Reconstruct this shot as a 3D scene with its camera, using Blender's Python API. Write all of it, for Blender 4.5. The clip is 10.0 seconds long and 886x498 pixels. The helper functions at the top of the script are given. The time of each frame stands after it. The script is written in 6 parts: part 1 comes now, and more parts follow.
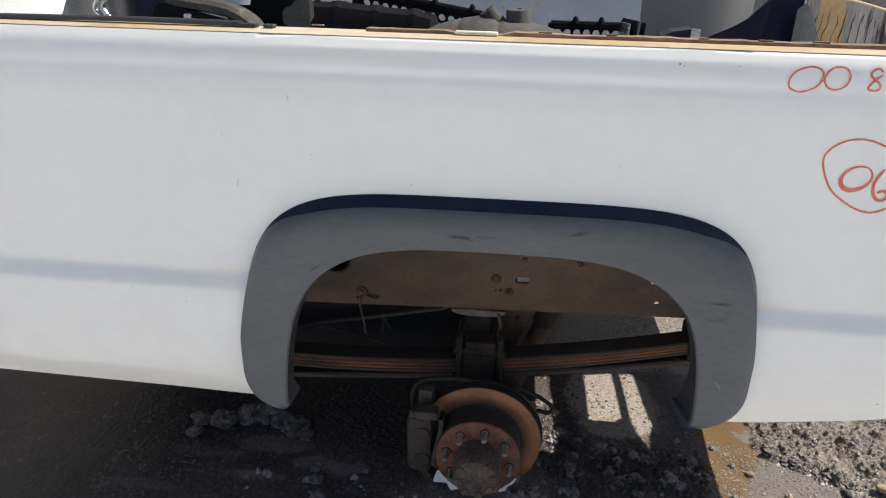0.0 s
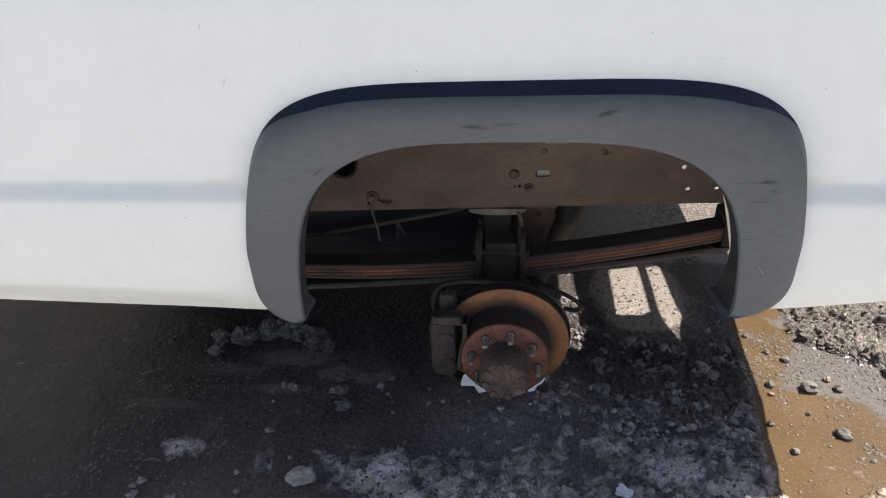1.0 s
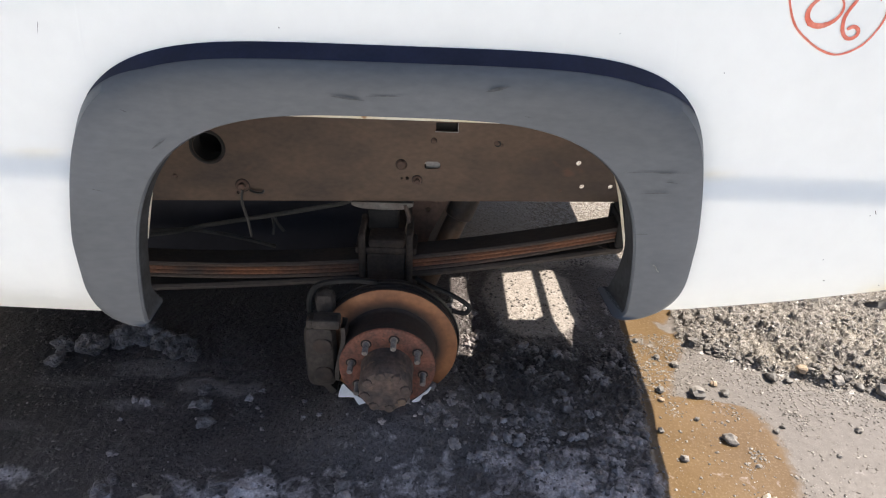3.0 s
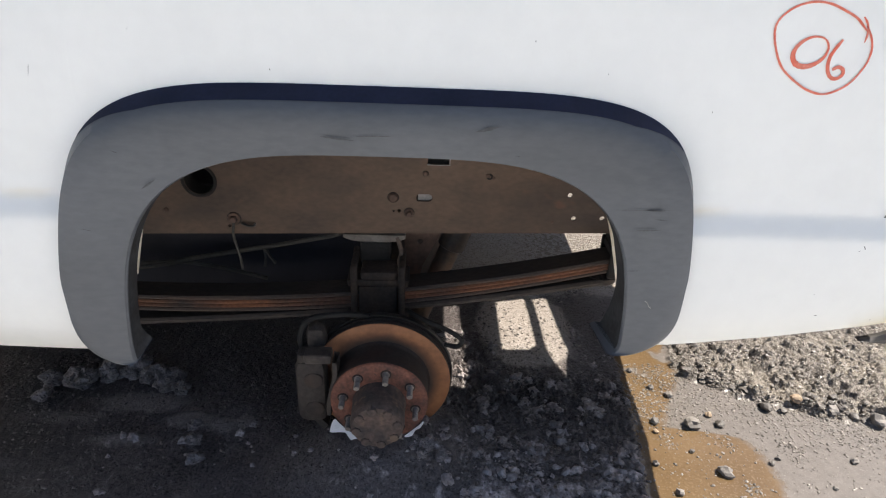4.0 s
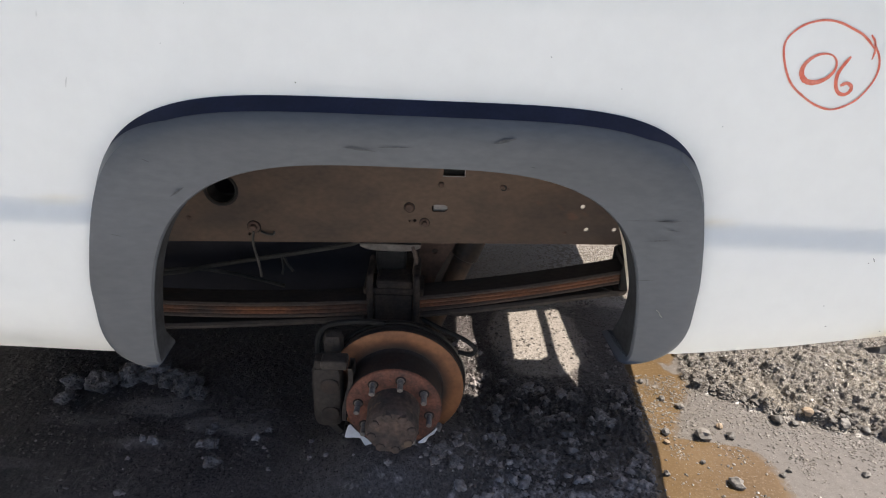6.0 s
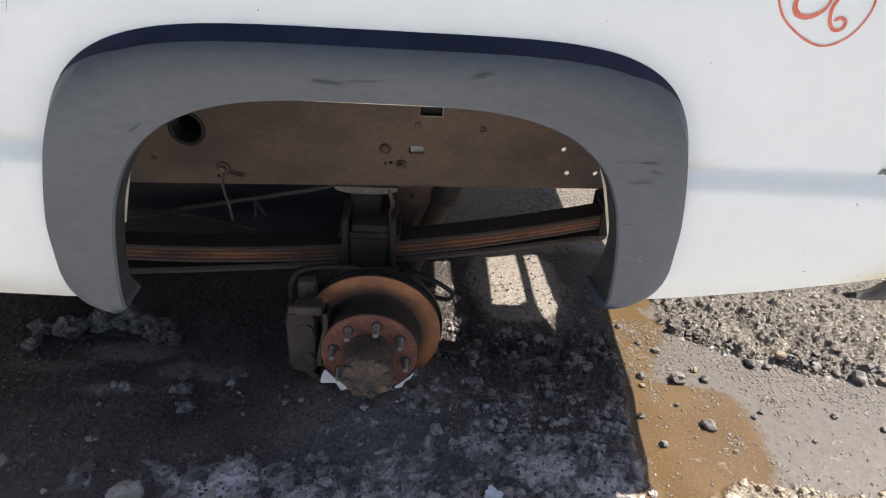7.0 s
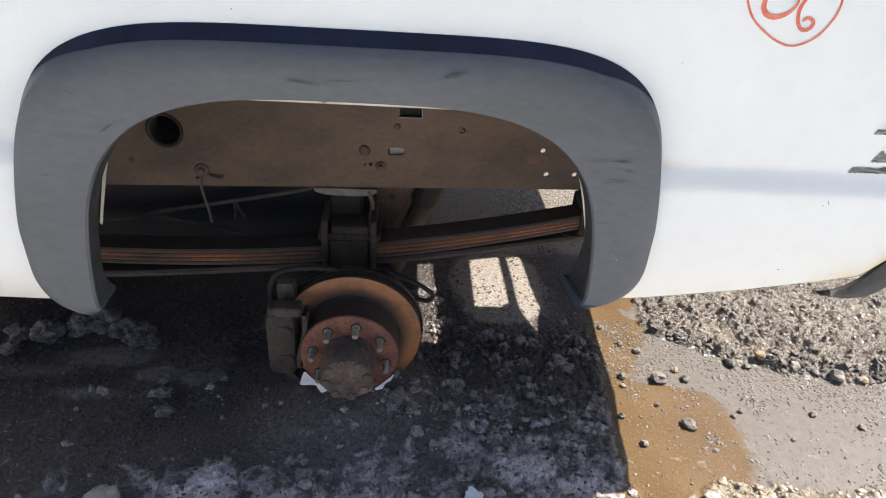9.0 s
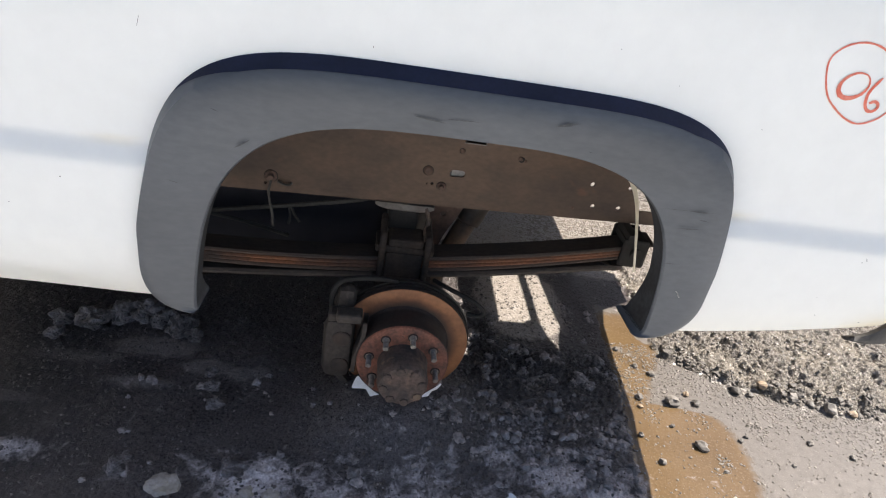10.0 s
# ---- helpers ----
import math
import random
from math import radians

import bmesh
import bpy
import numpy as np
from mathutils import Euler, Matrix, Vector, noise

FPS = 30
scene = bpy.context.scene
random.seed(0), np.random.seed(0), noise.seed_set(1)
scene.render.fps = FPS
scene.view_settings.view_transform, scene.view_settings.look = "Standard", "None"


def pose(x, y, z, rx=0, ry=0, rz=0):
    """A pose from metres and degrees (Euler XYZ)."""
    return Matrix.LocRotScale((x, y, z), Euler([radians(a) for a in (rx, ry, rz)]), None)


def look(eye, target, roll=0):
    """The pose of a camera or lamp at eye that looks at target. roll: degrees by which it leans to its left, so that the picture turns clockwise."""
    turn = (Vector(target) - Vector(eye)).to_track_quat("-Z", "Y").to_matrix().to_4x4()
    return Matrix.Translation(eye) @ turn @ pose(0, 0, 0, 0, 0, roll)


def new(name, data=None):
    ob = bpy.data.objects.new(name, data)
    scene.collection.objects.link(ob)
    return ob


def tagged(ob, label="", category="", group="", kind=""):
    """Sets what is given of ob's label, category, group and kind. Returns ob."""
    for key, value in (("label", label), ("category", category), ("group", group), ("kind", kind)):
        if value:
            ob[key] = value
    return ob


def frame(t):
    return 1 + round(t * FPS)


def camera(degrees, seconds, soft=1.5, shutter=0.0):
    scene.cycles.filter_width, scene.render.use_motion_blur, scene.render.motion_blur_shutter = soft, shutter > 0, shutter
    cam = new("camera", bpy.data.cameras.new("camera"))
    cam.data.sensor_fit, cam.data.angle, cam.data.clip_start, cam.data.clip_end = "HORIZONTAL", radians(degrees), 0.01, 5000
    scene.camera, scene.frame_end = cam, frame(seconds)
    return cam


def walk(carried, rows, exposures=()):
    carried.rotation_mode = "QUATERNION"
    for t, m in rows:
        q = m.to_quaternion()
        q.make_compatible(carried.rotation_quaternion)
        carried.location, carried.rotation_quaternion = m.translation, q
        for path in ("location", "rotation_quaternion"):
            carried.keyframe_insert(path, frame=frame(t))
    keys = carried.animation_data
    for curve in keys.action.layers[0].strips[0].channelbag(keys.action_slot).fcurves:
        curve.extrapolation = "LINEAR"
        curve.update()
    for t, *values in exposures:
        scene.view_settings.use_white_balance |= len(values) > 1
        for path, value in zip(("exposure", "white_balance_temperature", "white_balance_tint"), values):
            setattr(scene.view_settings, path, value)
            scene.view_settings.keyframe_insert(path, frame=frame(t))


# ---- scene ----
cam = camera(69.2, 10.0, 1.1)
PATH = [
    (0, (0.059, -1.214, 1.312), (-0.159, 0.63, 0.57), 1.0),
    (0.5, (0.068, -1.152, 1.3), (-0.241, 0.616, 0.416), -3.2),
    (1, (0.046, -1.128, 1.254), (-0.207, 0.584, 0.25), -3.4),
    (1.5, (0.036, -1.062, 1.189), (-0.037, 0.641, 0.143), -1.3),
    (2, (0.087, -1.01, 1.143), (0.14, 0.649, 0.028), 2.1),
    (2.5, (0.089, -1.012, 1.158), (0.127, 0.694, 0.116), 2.2),
    (3.8, (0.064, -1.019, 1.149), (0.148, 0.747, 0.214), 3.1),
    (4, (0.085, -1.0, 1.178), (0.153, 0.774, 0.256), 2.5),
    (4.5, (0.077, -1.0, 1.192), (0.123, 0.781, 0.282), 2.3),
    (5, (0.081, -1.017, 1.167), (0.155, 0.74, 0.215), 2.8),
    (5.5, (0.082, -1.013, 1.192), (0.147, 0.764, 0.276), 2.2),
    (5.7, (0.074, -1.031, 1.184), (0.115, 0.761, 0.298), 2.3),
    (6.8, (0.08, -1.015, 1.188), (0.135, 0.739, 0.228), 3.5),
    (7, (0.085, -1.0, 1.163), (0.184, 0.71, 0.131), 3.8),
    (7.5, (0.088, -1.008, 1.161), (0.181, 0.707, 0.137), 3.6),
    (8, (0.097, -1.004, 1.158), (0.202, 0.708, 0.13), 3.1),
    (8.5, (0.104, -1.004, 1.161), (0.215, 0.728, 0.168), 3.2),
    (9, (0.106, -1.007, 1.156), (0.239, 0.711, 0.141), 4.1),
    (9.5, (0.053, -1.009, 1.157), (0.166, 0.688, 0.105), 6.0),
    (10, (-0.127, -1.055, 1.215), (0.125, 0.659, 0.215), 10.5),
]
EXPOSURE = [(t, stops - 0.12, 6750, 11) for t, stops in ((0, 0.90), (1, 1.2), (2, 1.60), (3.8, 1.45), (4.5, 1.2), (5.5, 1.2), (7, 1.27), (7.5, 1.53), (8, 1.56), (9, 1.50), (9.5, 1.54), (10, 1.46))]
walk(cam, [(t, look(eye, target, roll)) for t, eye, target, roll in PATH], EXPOSURE)

# ---- world, sun ----
SUN_UP, SUN_SIDE = radians(53.0), radians(76.5)
sun_dir = Vector((math.sin(SUN_SIDE) * math.cos(SUN_UP), math.cos(SUN_SIDE) * math.cos(SUN_UP), math.sin(SUN_UP)))
world = bpy.data.worlds.new("sky")
scene.world = world
world.use_nodes = True
wn = world.node_tree
sky = wn.nodes.new("ShaderNodeTexSky")
sky.sky_type, sky.sun_disc = "NISHITA", False
sky.sun_elevation, sky.sun_rotation = SUN_UP, SUN_SIDE
wn.links.new(sky.outputs[0], wn.nodes["Background"].inputs[0])
wn.nodes["Background"].inputs[1].default_value = 0.070
lamp = bpy.data.lights.new("sun", "SUN")
lamp.energy, lamp.angle, lamp.color = 4.2, radians(0.53), (1.0, 0.95, 0.87)
sun = new("sun", lamp)
sun.matrix_world = look(sun_dir * 30, (0, 0, 0))


# ---- materials ----
def mat(name, colour, rough=0.6, metal=0.0, var=0.25, scale=8.0, fine=60.0, bump=0.2, second=None, spots=None, stretch=(1, 1, 1), spec=0.5, coat=0.0, detail_dist=0.002):
    """A painted or raw surface: two scales of noise in the colour, a second colour in patches, fine relief."""
    m = bpy.data.materials.new(name)
    m.use_nodes = True
    nt = m.node_tree
    N, L = nt.nodes, nt.links
    b = N["Principled BSDF"]
    tc = N.new("ShaderNodeTexCoord")
    mp = N.new("ShaderNodeMapping")
    mp.inputs["Scale"].default_value = stretch
    L.new(tc.outputs["Object"], mp.inputs["Vector"])
    n1, n2 = N.new("ShaderNodeTexNoise"), N.new("ShaderNodeTexNoise")
    for n, sc in ((n1, scale), (n2, fine)):
        n.inputs["Scale"].default_value, n.inputs["Detail"].default_value = sc, 6.0
        L.new(mp.outputs[0], n.inputs["Vector"])
    base = N.new("ShaderNodeMix")
    base.data_type = "RGBA"
    c2 = second or tuple(c * (1 - var) for c in colour)
    base.inputs[6].default_value, base.inputs[7].default_value = (*colour, 1), (*c2, 1)
    r1 = N.new("ShaderNodeMapRange")
    r1.inputs[1].default_value, r1.inputs[2].default_value = 0.38, 0.66
    L.new(n1.outputs[0], r1.inputs[0])
    L.new(r1.outputs[0], base.inputs[0])
    grain = N.new("ShaderNodeMix")
    grain.data_type, grain.blend_type = "RGBA", "MULTIPLY"
    r2 = N.new("ShaderNodeMapRange")
    r2.inputs[1].default_value, r2.inputs[2].default_value, r2.inputs[3].default_value, r2.inputs[4].default_value = 0.3, 0.7, 1 - var, 1.0
    L.new(n2.outputs[0], r2.inputs[0])
    cmb = N.new("ShaderNodeCombineColor")
    for i in range(3):
        L.new(r2.outputs[0], cmb.inputs[i])
    grain.inputs[0].default_value = 1.0
    L.new(base.outputs[2], grain.inputs[6])
    L.new(cmb.outputs[0], grain.inputs[7])
    out = grain.outputs[2]
    if spots:
        col, thr, sc = spots
        n3 = N.new("ShaderNodeTexNoise")
        n3.inputs["Scale"].default_value, n3.inputs["Detail"].default_value = sc, 8.0
        L.new(mp.outputs[0], n3.inputs["Vector"])
        r3 = N.new("ShaderNodeMapRange")
        r3.inputs[1].default_value, r3.inputs[2].default_value = thr, thr + 0.08
        L.new(n3.outputs[0], r3.inputs[0])
        sp = N.new("ShaderNodeMix")
        sp.data_type = "RGBA"
        sp.inputs[7].default_value = (*col, 1)
        L.new(r3.outputs[0], sp.inputs[0])
        L.new(out, sp.inputs[6])
        out = sp.outputs[2]
    L.new(out, b.inputs["Base Color"])
    b.inputs["Metallic"].default_value = metal
    b.inputs["Specular IOR Level"].default_value = spec
    b.inputs["Coat Weight"].default_value = coat
    rr = N.new("ShaderNodeMapRange")
    rr.inputs[3].default_value, rr.inputs[4].default_value = max(0.02, rough - 0.12), min(1.0, rough + 0.12)
    L.new(n1.outputs[0], rr.inputs[0])
    L.new(rr.outputs[0], b.inputs["Roughness"])
    if bump:
        bp = N.new("ShaderNodeBump")
        bp.inputs["Strength"].default_value, bp.inputs["Distance"].default_value = bump, detail_dist
        L.new(n2.outputs[0], bp.inputs["Height"])
        L.new(bp.outputs[0], b.inputs["Normal"])
    return m


white_paint = mat("white_paint", (0.80, 0.80, 0.775), 0.32, var=0.03, scale=3, fine=30, bump=0.02, coat=0.3)
side_paint = white_paint.copy()
side_paint.name = "side_paint"


def stain_paint(m):
    """Yellowed, dirty film where the paint has weathered."""
    nt = m.node_tree
    b = nt.nodes["Principled BSDF"]
    src = b.inputs["Base Color"].links[0].from_socket
    at, mx = nt.nodes.new("ShaderNodeAttribute"), nt.nodes.new("ShaderNodeMix")
    at.attribute_name = "stain"
    mx.data_type = "RGBA"
    mx.inputs[7].default_value = (0.62, 0.49, 0.23, 1)
    nt.links.new(at.outputs["Fac"], mx.inputs[0])
    nt.links.new(src, mx.inputs[6])
    nt.links.new(mx.outputs[2], b.inputs["Base Color"])


stain_paint(side_paint)
flare_plastic = mat("flare_plastic", (0.091, 0.098, 0.110), 0.46, var=0.17, scale=5, fine=90, bump=0.05, detail_dist=0.0006, second=(0.078, 0.083, 0.092), stretch=(0.5, 1, 1.3), spots=((0.115, 0.119, 0.124), 0.76, 16))
frame_rust = mat("frame_rust", (0.108, 0.066, 0.042), 0.70, var=0.26, scale=5.5, fine=80, bump=0.10, second=(0.058, 0.039, 0.030), stretch=(0.8, 1, 1.5), spots=((0.135, 0.062, 0.036), 0.63, 7))
bare_grey = mat("bare_grey", (0.33, 0.31, 0.30), 0.6, var=0.3, scale=20, fine=120)
spring_brown = mat("spring_brown", (0.095, 0.060, 0.045), 0.75, var=0.4, scale=3, fine=60, second=(0.062, 0.048, 0.042), stretch=(2, 1, 3))
overload_brown = mat("overload_brown", (0.075, 0.058, 0.048), 0.8, var=0.4, scale=5, fine=80, second=(0.045, 0.036, 0.031))
spring_rust = mat("spring_rust", (0.23, 0.090, 0.042), 0.75, var=0.4, scale=2.2, fine=60, second=(0.060, 0.040, 0.033), stretch=(2, 1, 3))
dark_metal = mat("dark_metal", (0.030, 0.024, 0.021), 0.75, var=0.4, scale=12, fine=70, second=(0.058, 0.038, 0.028))
clamp_metal = mat("clamp_metal", (0.034, 0.028, 0.026), 0.85, var=0.45, scale=18, fine=110, bump=0.4, second=(0.060, 0.044, 0.036), spec=0.3)
disc_rust = mat("disc_rust", (0.36, 0.148, 0.060), 0.55, var=0.3, scale=9, fine=70, second=(0.19, 0.076, 0.036))
hat_rust = mat("hat_rust", (0.25, 0.092, 0.055), 0.75, var=0.5, scale=24, fine=160, bump=0.5, second=(0.125, 0.058, 0.043), spots=((0.03, 0.025, 0.022), 0.64, 60))
hat_dark = mat("hat_dark", (0.032, 0.025, 0.022), 0.8, var=0.4, scale=20, fine=120, second=(0.045, 0.026, 0.020))
# near-black; also coats plates that stand in for shaded gaps
grime = mat("grime", (0.012, 0.011, 0.010), 0.9, var=0.4, scale=20, fine=120, second=(0.022, 0.018, 0.015))
lip_shade = mat("lip_shade", (0.050, 0.052, 0.056), 0.75, var=0.4, scale=18, fine=120, second=(0.030, 0.029, 0.029), spec=0.25)
leaf_grime = mat("leaf_grime", (0.034, 0.028, 0.025), 0.8, var=0.45, scale=14, fine=120, second=(0.056, 0.040, 0.033), stretch=(0.5, 1, 1))
sky_navy = mat("sky_navy", (0.012, 0.0175, 0.044), 0.6, spec=0.2, var=0.25, scale=12, fine=150, bump=0.1)
hub_rust = mat("hub_rust", (0.130, 0.088, 0.070), 0.85, var=0.45, scale=28, fine=120, bump=0.6, second=(0.066, 0.052, 0.047), spots=((0.14, 0.095, 0.066), 0.60, 40))
steel = mat("steel", (0.30, 0.27, 0.25), 0.42, metal=0.6, var=0.3, scale=80, fine=200)

cream_paint = mat("cream_paint", (0.74, 0.70, 0.58), 0.5, var=0.12, scale=14, fine=120, second=(0.66, 0.58, 0.42), spots=((0.30, 0.15, 0.06), 0.66, 28))
bed_paint = mat("bed_paint", (0.62, 0.62, 0.60), 0.5, var=0.15, scale=4, fine=40, spots=((0.30, 0.20, 0.12), 0.66, 12))
rubber = mat("rubber", (0.022, 0.021, 0.021), 0.75, spec=0.2, var=0.3, scale=20, fine=150)
grey_cup = mat("grey_cup", (0.16, 0.145, 0.13), 0.8, var=0.35, scale=20, fine=100, second=(0.10, 0.08, 0.065))
caliper_metal = mat("caliper_metal", (0.068, 0.053, 0.044), 0.8, var=0.45, scale=16, fine=110, bump=0.5, second=(0.040, 0.032, 0.027))
tank_plastic = mat("tank_plastic", (0.006, 0.007, 0.016), 0.7, var=0.3, scale=10, fine=90)
shock_paint = mat("shock_paint", (0.045, 0.035, 0.03), 0.6, var=0.4, scale=14, fine=80, second=(0.13, 0.075, 0.045))
bracket_rust = mat("bracket_rust", (0.115, 0.068, 0.050), 0.8, var=0.35, scale=14, fine=90)
cable_grey = mat("cable_grey", (0.075, 0.068, 0.062), 0.8, var=0.3, scale=30, fine=150)
marker_red = mat("marker_red", (0.76, 0.15, 0.085), 0.5, var=0.25, scale=60, fine=300, bump=0.0, second=(0.82, 0.26, 0.18))
chip_grey = mat("chip_grey", (0.40, 0.39, 0.37), 0.8, var=0.5, scale=90, fine=400)
chip_dark = mat("chip_dark", (0.07, 0.065, 0.06), 0.8, var=0.5, scale=90, fine=400)
residue = mat("residue", (0.12, 0.115, 0.10), 0.85, var=0.6, scale=70, fine=260, second=(0.40, 0.39, 0.36), stretch=(0.5, 1, 3))
scuff = mat("scuff", (0.092, 0.094, 0.099), 0.85, var=0.4, scale=60, fine=300)
rail_brown = mat("rail_brown", (0.20, 0.11, 0.065), 0.85, var=0.5, scale=16, fine=120, second=(0.36, 0.23, 0.145), stretch=(0.4, 1, 1))
rail_tan = mat("rail_tan", (0.46, 0.335, 0.19), 0.6, var=0.2, scale=6, fine=60, second=(0.58, 0.50, 0.38), stretch=(0.5, 1, 1))
bumper_plastic = mat("bumper_plastic", (0.058, 0.054, 0.052), 0.6, var=0.3, scale=9, fine=120)
black_strip = mat("black_strip", (0.03, 0.028, 0.027), 0.5, var=0.3, scale=20, fine=150)
black_plastic = mat("black_plastic", (0.012, 0.012, 0.014), 0.7, spec=0.06, var=0.3, scale=14, fine=140)
grey_plastic = mat("grey_plastic", (0.20, 0.20, 0.19), 0.6, var=0.25, scale=9, fine=120)
navy_gloss = mat("navy_gloss", (0.008, 0.011, 0.032), 0.3, var=0.2, scale=6, fine=60, bump=0.0, spec=0.18)
dusty_grey = mat("dusty_grey", (0.095, 0.092, 0.085), 0.85, var=0.35, scale=9, fine=120, second=(0.06, 0.058, 0.055), spec=0.25)
grey_panel = mat("grey_panel", (0.185, 0.182, 0.175), 0.5, var=0.12, scale=4, fine=60, bump=0.03)
dusty_lens = mat("dusty_lens", (0.085, 0.08, 0.07), 0.7, spec=0.3, var=0.45, scale=18, fine=120, second=(0.05, 0.047, 0.042), spots=((0.14, 0.13, 0.11), 0.62, 30))
shaded_wall_paint = mat("shaded_wall_paint", (0.29, 0.315, 0.36), 0.6, var=0.12, scale=4, fine=40, bump=0.03, spots=((0.16, 0.13, 0.10), 0.68, 9))
chrome_dull = mat("chrome_dull", (0.55, 0.56, 0.57), 0.25, metal=0.9, var=0.15, scale=20, fine=120)
veneer = mat("veneer", (0.80, 0.42, 0.13), 0.75, var=0.25, scale=14, fine=80, second=(0.74, 0.52, 0.28))
board_wood = mat("board_wood", (0.60, 0.54, 0.47), 0.8, var=0.35, scale=6, fine=60, second=(0.44, 0.39, 0.34), spots=((0.05, 0.04, 0.03), 0.60, 9), stretch=(6, 6, 0.7))
stone_grey = mat("stone_grey", (0.29, 0.265, 0.24), 0.7, var=0.35, scale=30, fine=160, bump=0.5)
stone_dark = mat("stone_dark", (0.17, 0.155, 0.14), 0.6, var=0.4, scale=30, fine=160, bump=0.5)
stone_tan = mat("stone_tan", (0.42, 0.31, 0.21), 0.6, var=0.3, scale=30, fine=160, bump=0.4)
mud_clod = mat("mud_clod", (0.165, 0.140, 0.132), 0.30, var=0.5, scale=40, fine=200, bump=0.6)
mud_lump = mat("mud_lump", (0.235, 0.203, 0.194), 0.34, var=0.4, scale=60, fine=260, bump=0.9, second=(0.35, 0.31, 0.30), detail_dist=0.004)
gravel_grey = mat("gravel_grey", (0.22, 0.193, 0.171), 0.34, var=0.5, scale=30, fine=200, bump=0.5, second=(0.13, 0.115, 0.105))
crust_clod = mat("crust_clod", (0.165, 0.145, 0.127), 0.5, var=0.5, scale=40, fine=200, bump=0.8, second=(0.10, 0.088, 0.079), detail_dist=0.004)
pale_grit = mat("pale_grit", (0.27, 0.24, 0.21), 0.34, var=0.4, scale=40, fine=200, bump=0.4)
dirty_ice = mat("dirty_ice", (0.30, 0.265, 0.262), 0.40, var=0.6, scale=34, fine=160, bump=0.9, second=(0.075, 0.063, 0.060), detail_dist=0.005)
clear_ice = mat("clear_ice", (0.50, 0.445, 0.41), 0.4, var=0.3, scale=30, fine=140, bump=0.6, second=(0.40, 0.35, 0.28))
melt_ice = mat("melt_ice", (0.56, 0.50, 0.42), 0.30, var=0.4, scale=40, fine=200, bump=0.8, second=(0.36, 0.28, 0.19))
frost_clod = mat("frost_clod", (0.54, 0.48, 0.465), 0.5, var=0.5, scale=60, fine=240, bump=0.8, second=(0.26, 0.225, 0.22))
sky_screen = mat("sky_screen", (0.24, 0.22, 0.20), 0.8, var=0.3, scale=2, fine=20, stretch=(4, 4, 0.5), second=(0.16, 0.145, 0.13))
paper_white = mat("paper_white", (0.74, 0.76, 0.80), 0.6, var=0.1, scale=40, fine=200, bump=0.2)


def cap_ends(bm):
    """Welds the seams, then closes the open ends."""
    bmesh.ops.remove_doubles(bm, verts=bm.verts, dist=1e-5)
    bmesh.ops.holes_fill(bm, edges=bm.edges)


def thicken(bm, thick):
    """Gives a skin its thickness."""
    bm.normal_update()
    bmesh.ops.solidify(bm, geom=bm.faces, thickness=thick)


def darken_towards_hub(m, inner, outer):
    """Darkens the disc colour round the hub, with a ragged edge."""
    nt = m.node_tree
    N, L = nt.nodes, nt.links
    b = N["Principled BSDF"]
    src = b.inputs["Base Color"].links[0].from_socket
    tc, far, mx, n = N.new("ShaderNodeTexCoord"), N.new("ShaderNodeVectorMath"), N.new("ShaderNodeMix"), N.new("ShaderNodeTexNoise")
    far.operation = "DISTANCE"
    far.inputs[1].default_value = (0.0, 0.2, 0.2)
    L.new(tc.outputs["Object"], far.inputs[0])
    n.inputs["Scale"].default_value = 26.0
    L.new(tc.outputs["Object"], n.inputs["Vector"])
    add, rng = N.new("ShaderNodeMath"), N.new("ShaderNodeMapRange")
    add.operation = "MULTIPLY_ADD"
    add.inputs[1].default_value = 0.016
    L.new(n.outputs[0], add.inputs[0])
    L.new(far.outputs["Value"], add.inputs[2])
    rng.inputs[1].default_value, rng.inputs[2].default_value = inner + 0.008, outer + 0.008
    L.new(add.outputs[0], rng.inputs[0])
    mx.data_type = "RGBA"
    mx.inputs[6].default_value = (0.036, 0.026, 0.022, 1)
    L.new(rng.outputs[0], mx.inputs[0])
    L.new(src, mx.inputs[7])
    L.new(mx.outputs[2], b.inputs["Base Color"])


darken_towards_hub(disc_rust, 0.112, 0.140)


def island_vary(m, low=0.55):
    """Each loose piece of a joined mesh takes a shade of its own."""
    nt = m.node_tree
    b = nt.nodes["Principled BSDF"]
    src = b.inputs["Base Color"].links[0].from_socket
    geo, rng, mul = nt.nodes.new("ShaderNodeNewGeometry"), nt.nodes.new("ShaderNodeMapRange"), nt.nodes.new("ShaderNodeMix")
    rng.inputs[3].default_value, rng.inputs[4].default_value = low, 1.35
    nt.links.new(geo.outputs["Random Per Island"], rng.inputs[0])
    cmb = nt.nodes.new("ShaderNodeCombineColor")
    for i in range(3):
        nt.links.new(rng.outputs[0], cmb.inputs[i])
    mul.data_type, mul.blend_type = "RGBA", "MULTIPLY"
    mul.inputs[0].default_value = 1.0
    nt.links.new(src, mul.inputs[6])
    nt.links.new(cmb.outputs[0], mul.inputs[7])
    nt.links.new(mul.outputs[2], b.inputs["Base Color"])


island_vary(mud_clod, 0.65)
island_vary(mud_lump, 0.7)
island_vary(gravel_grey, 0.6)
island_vary(pale_grit, 0.6)


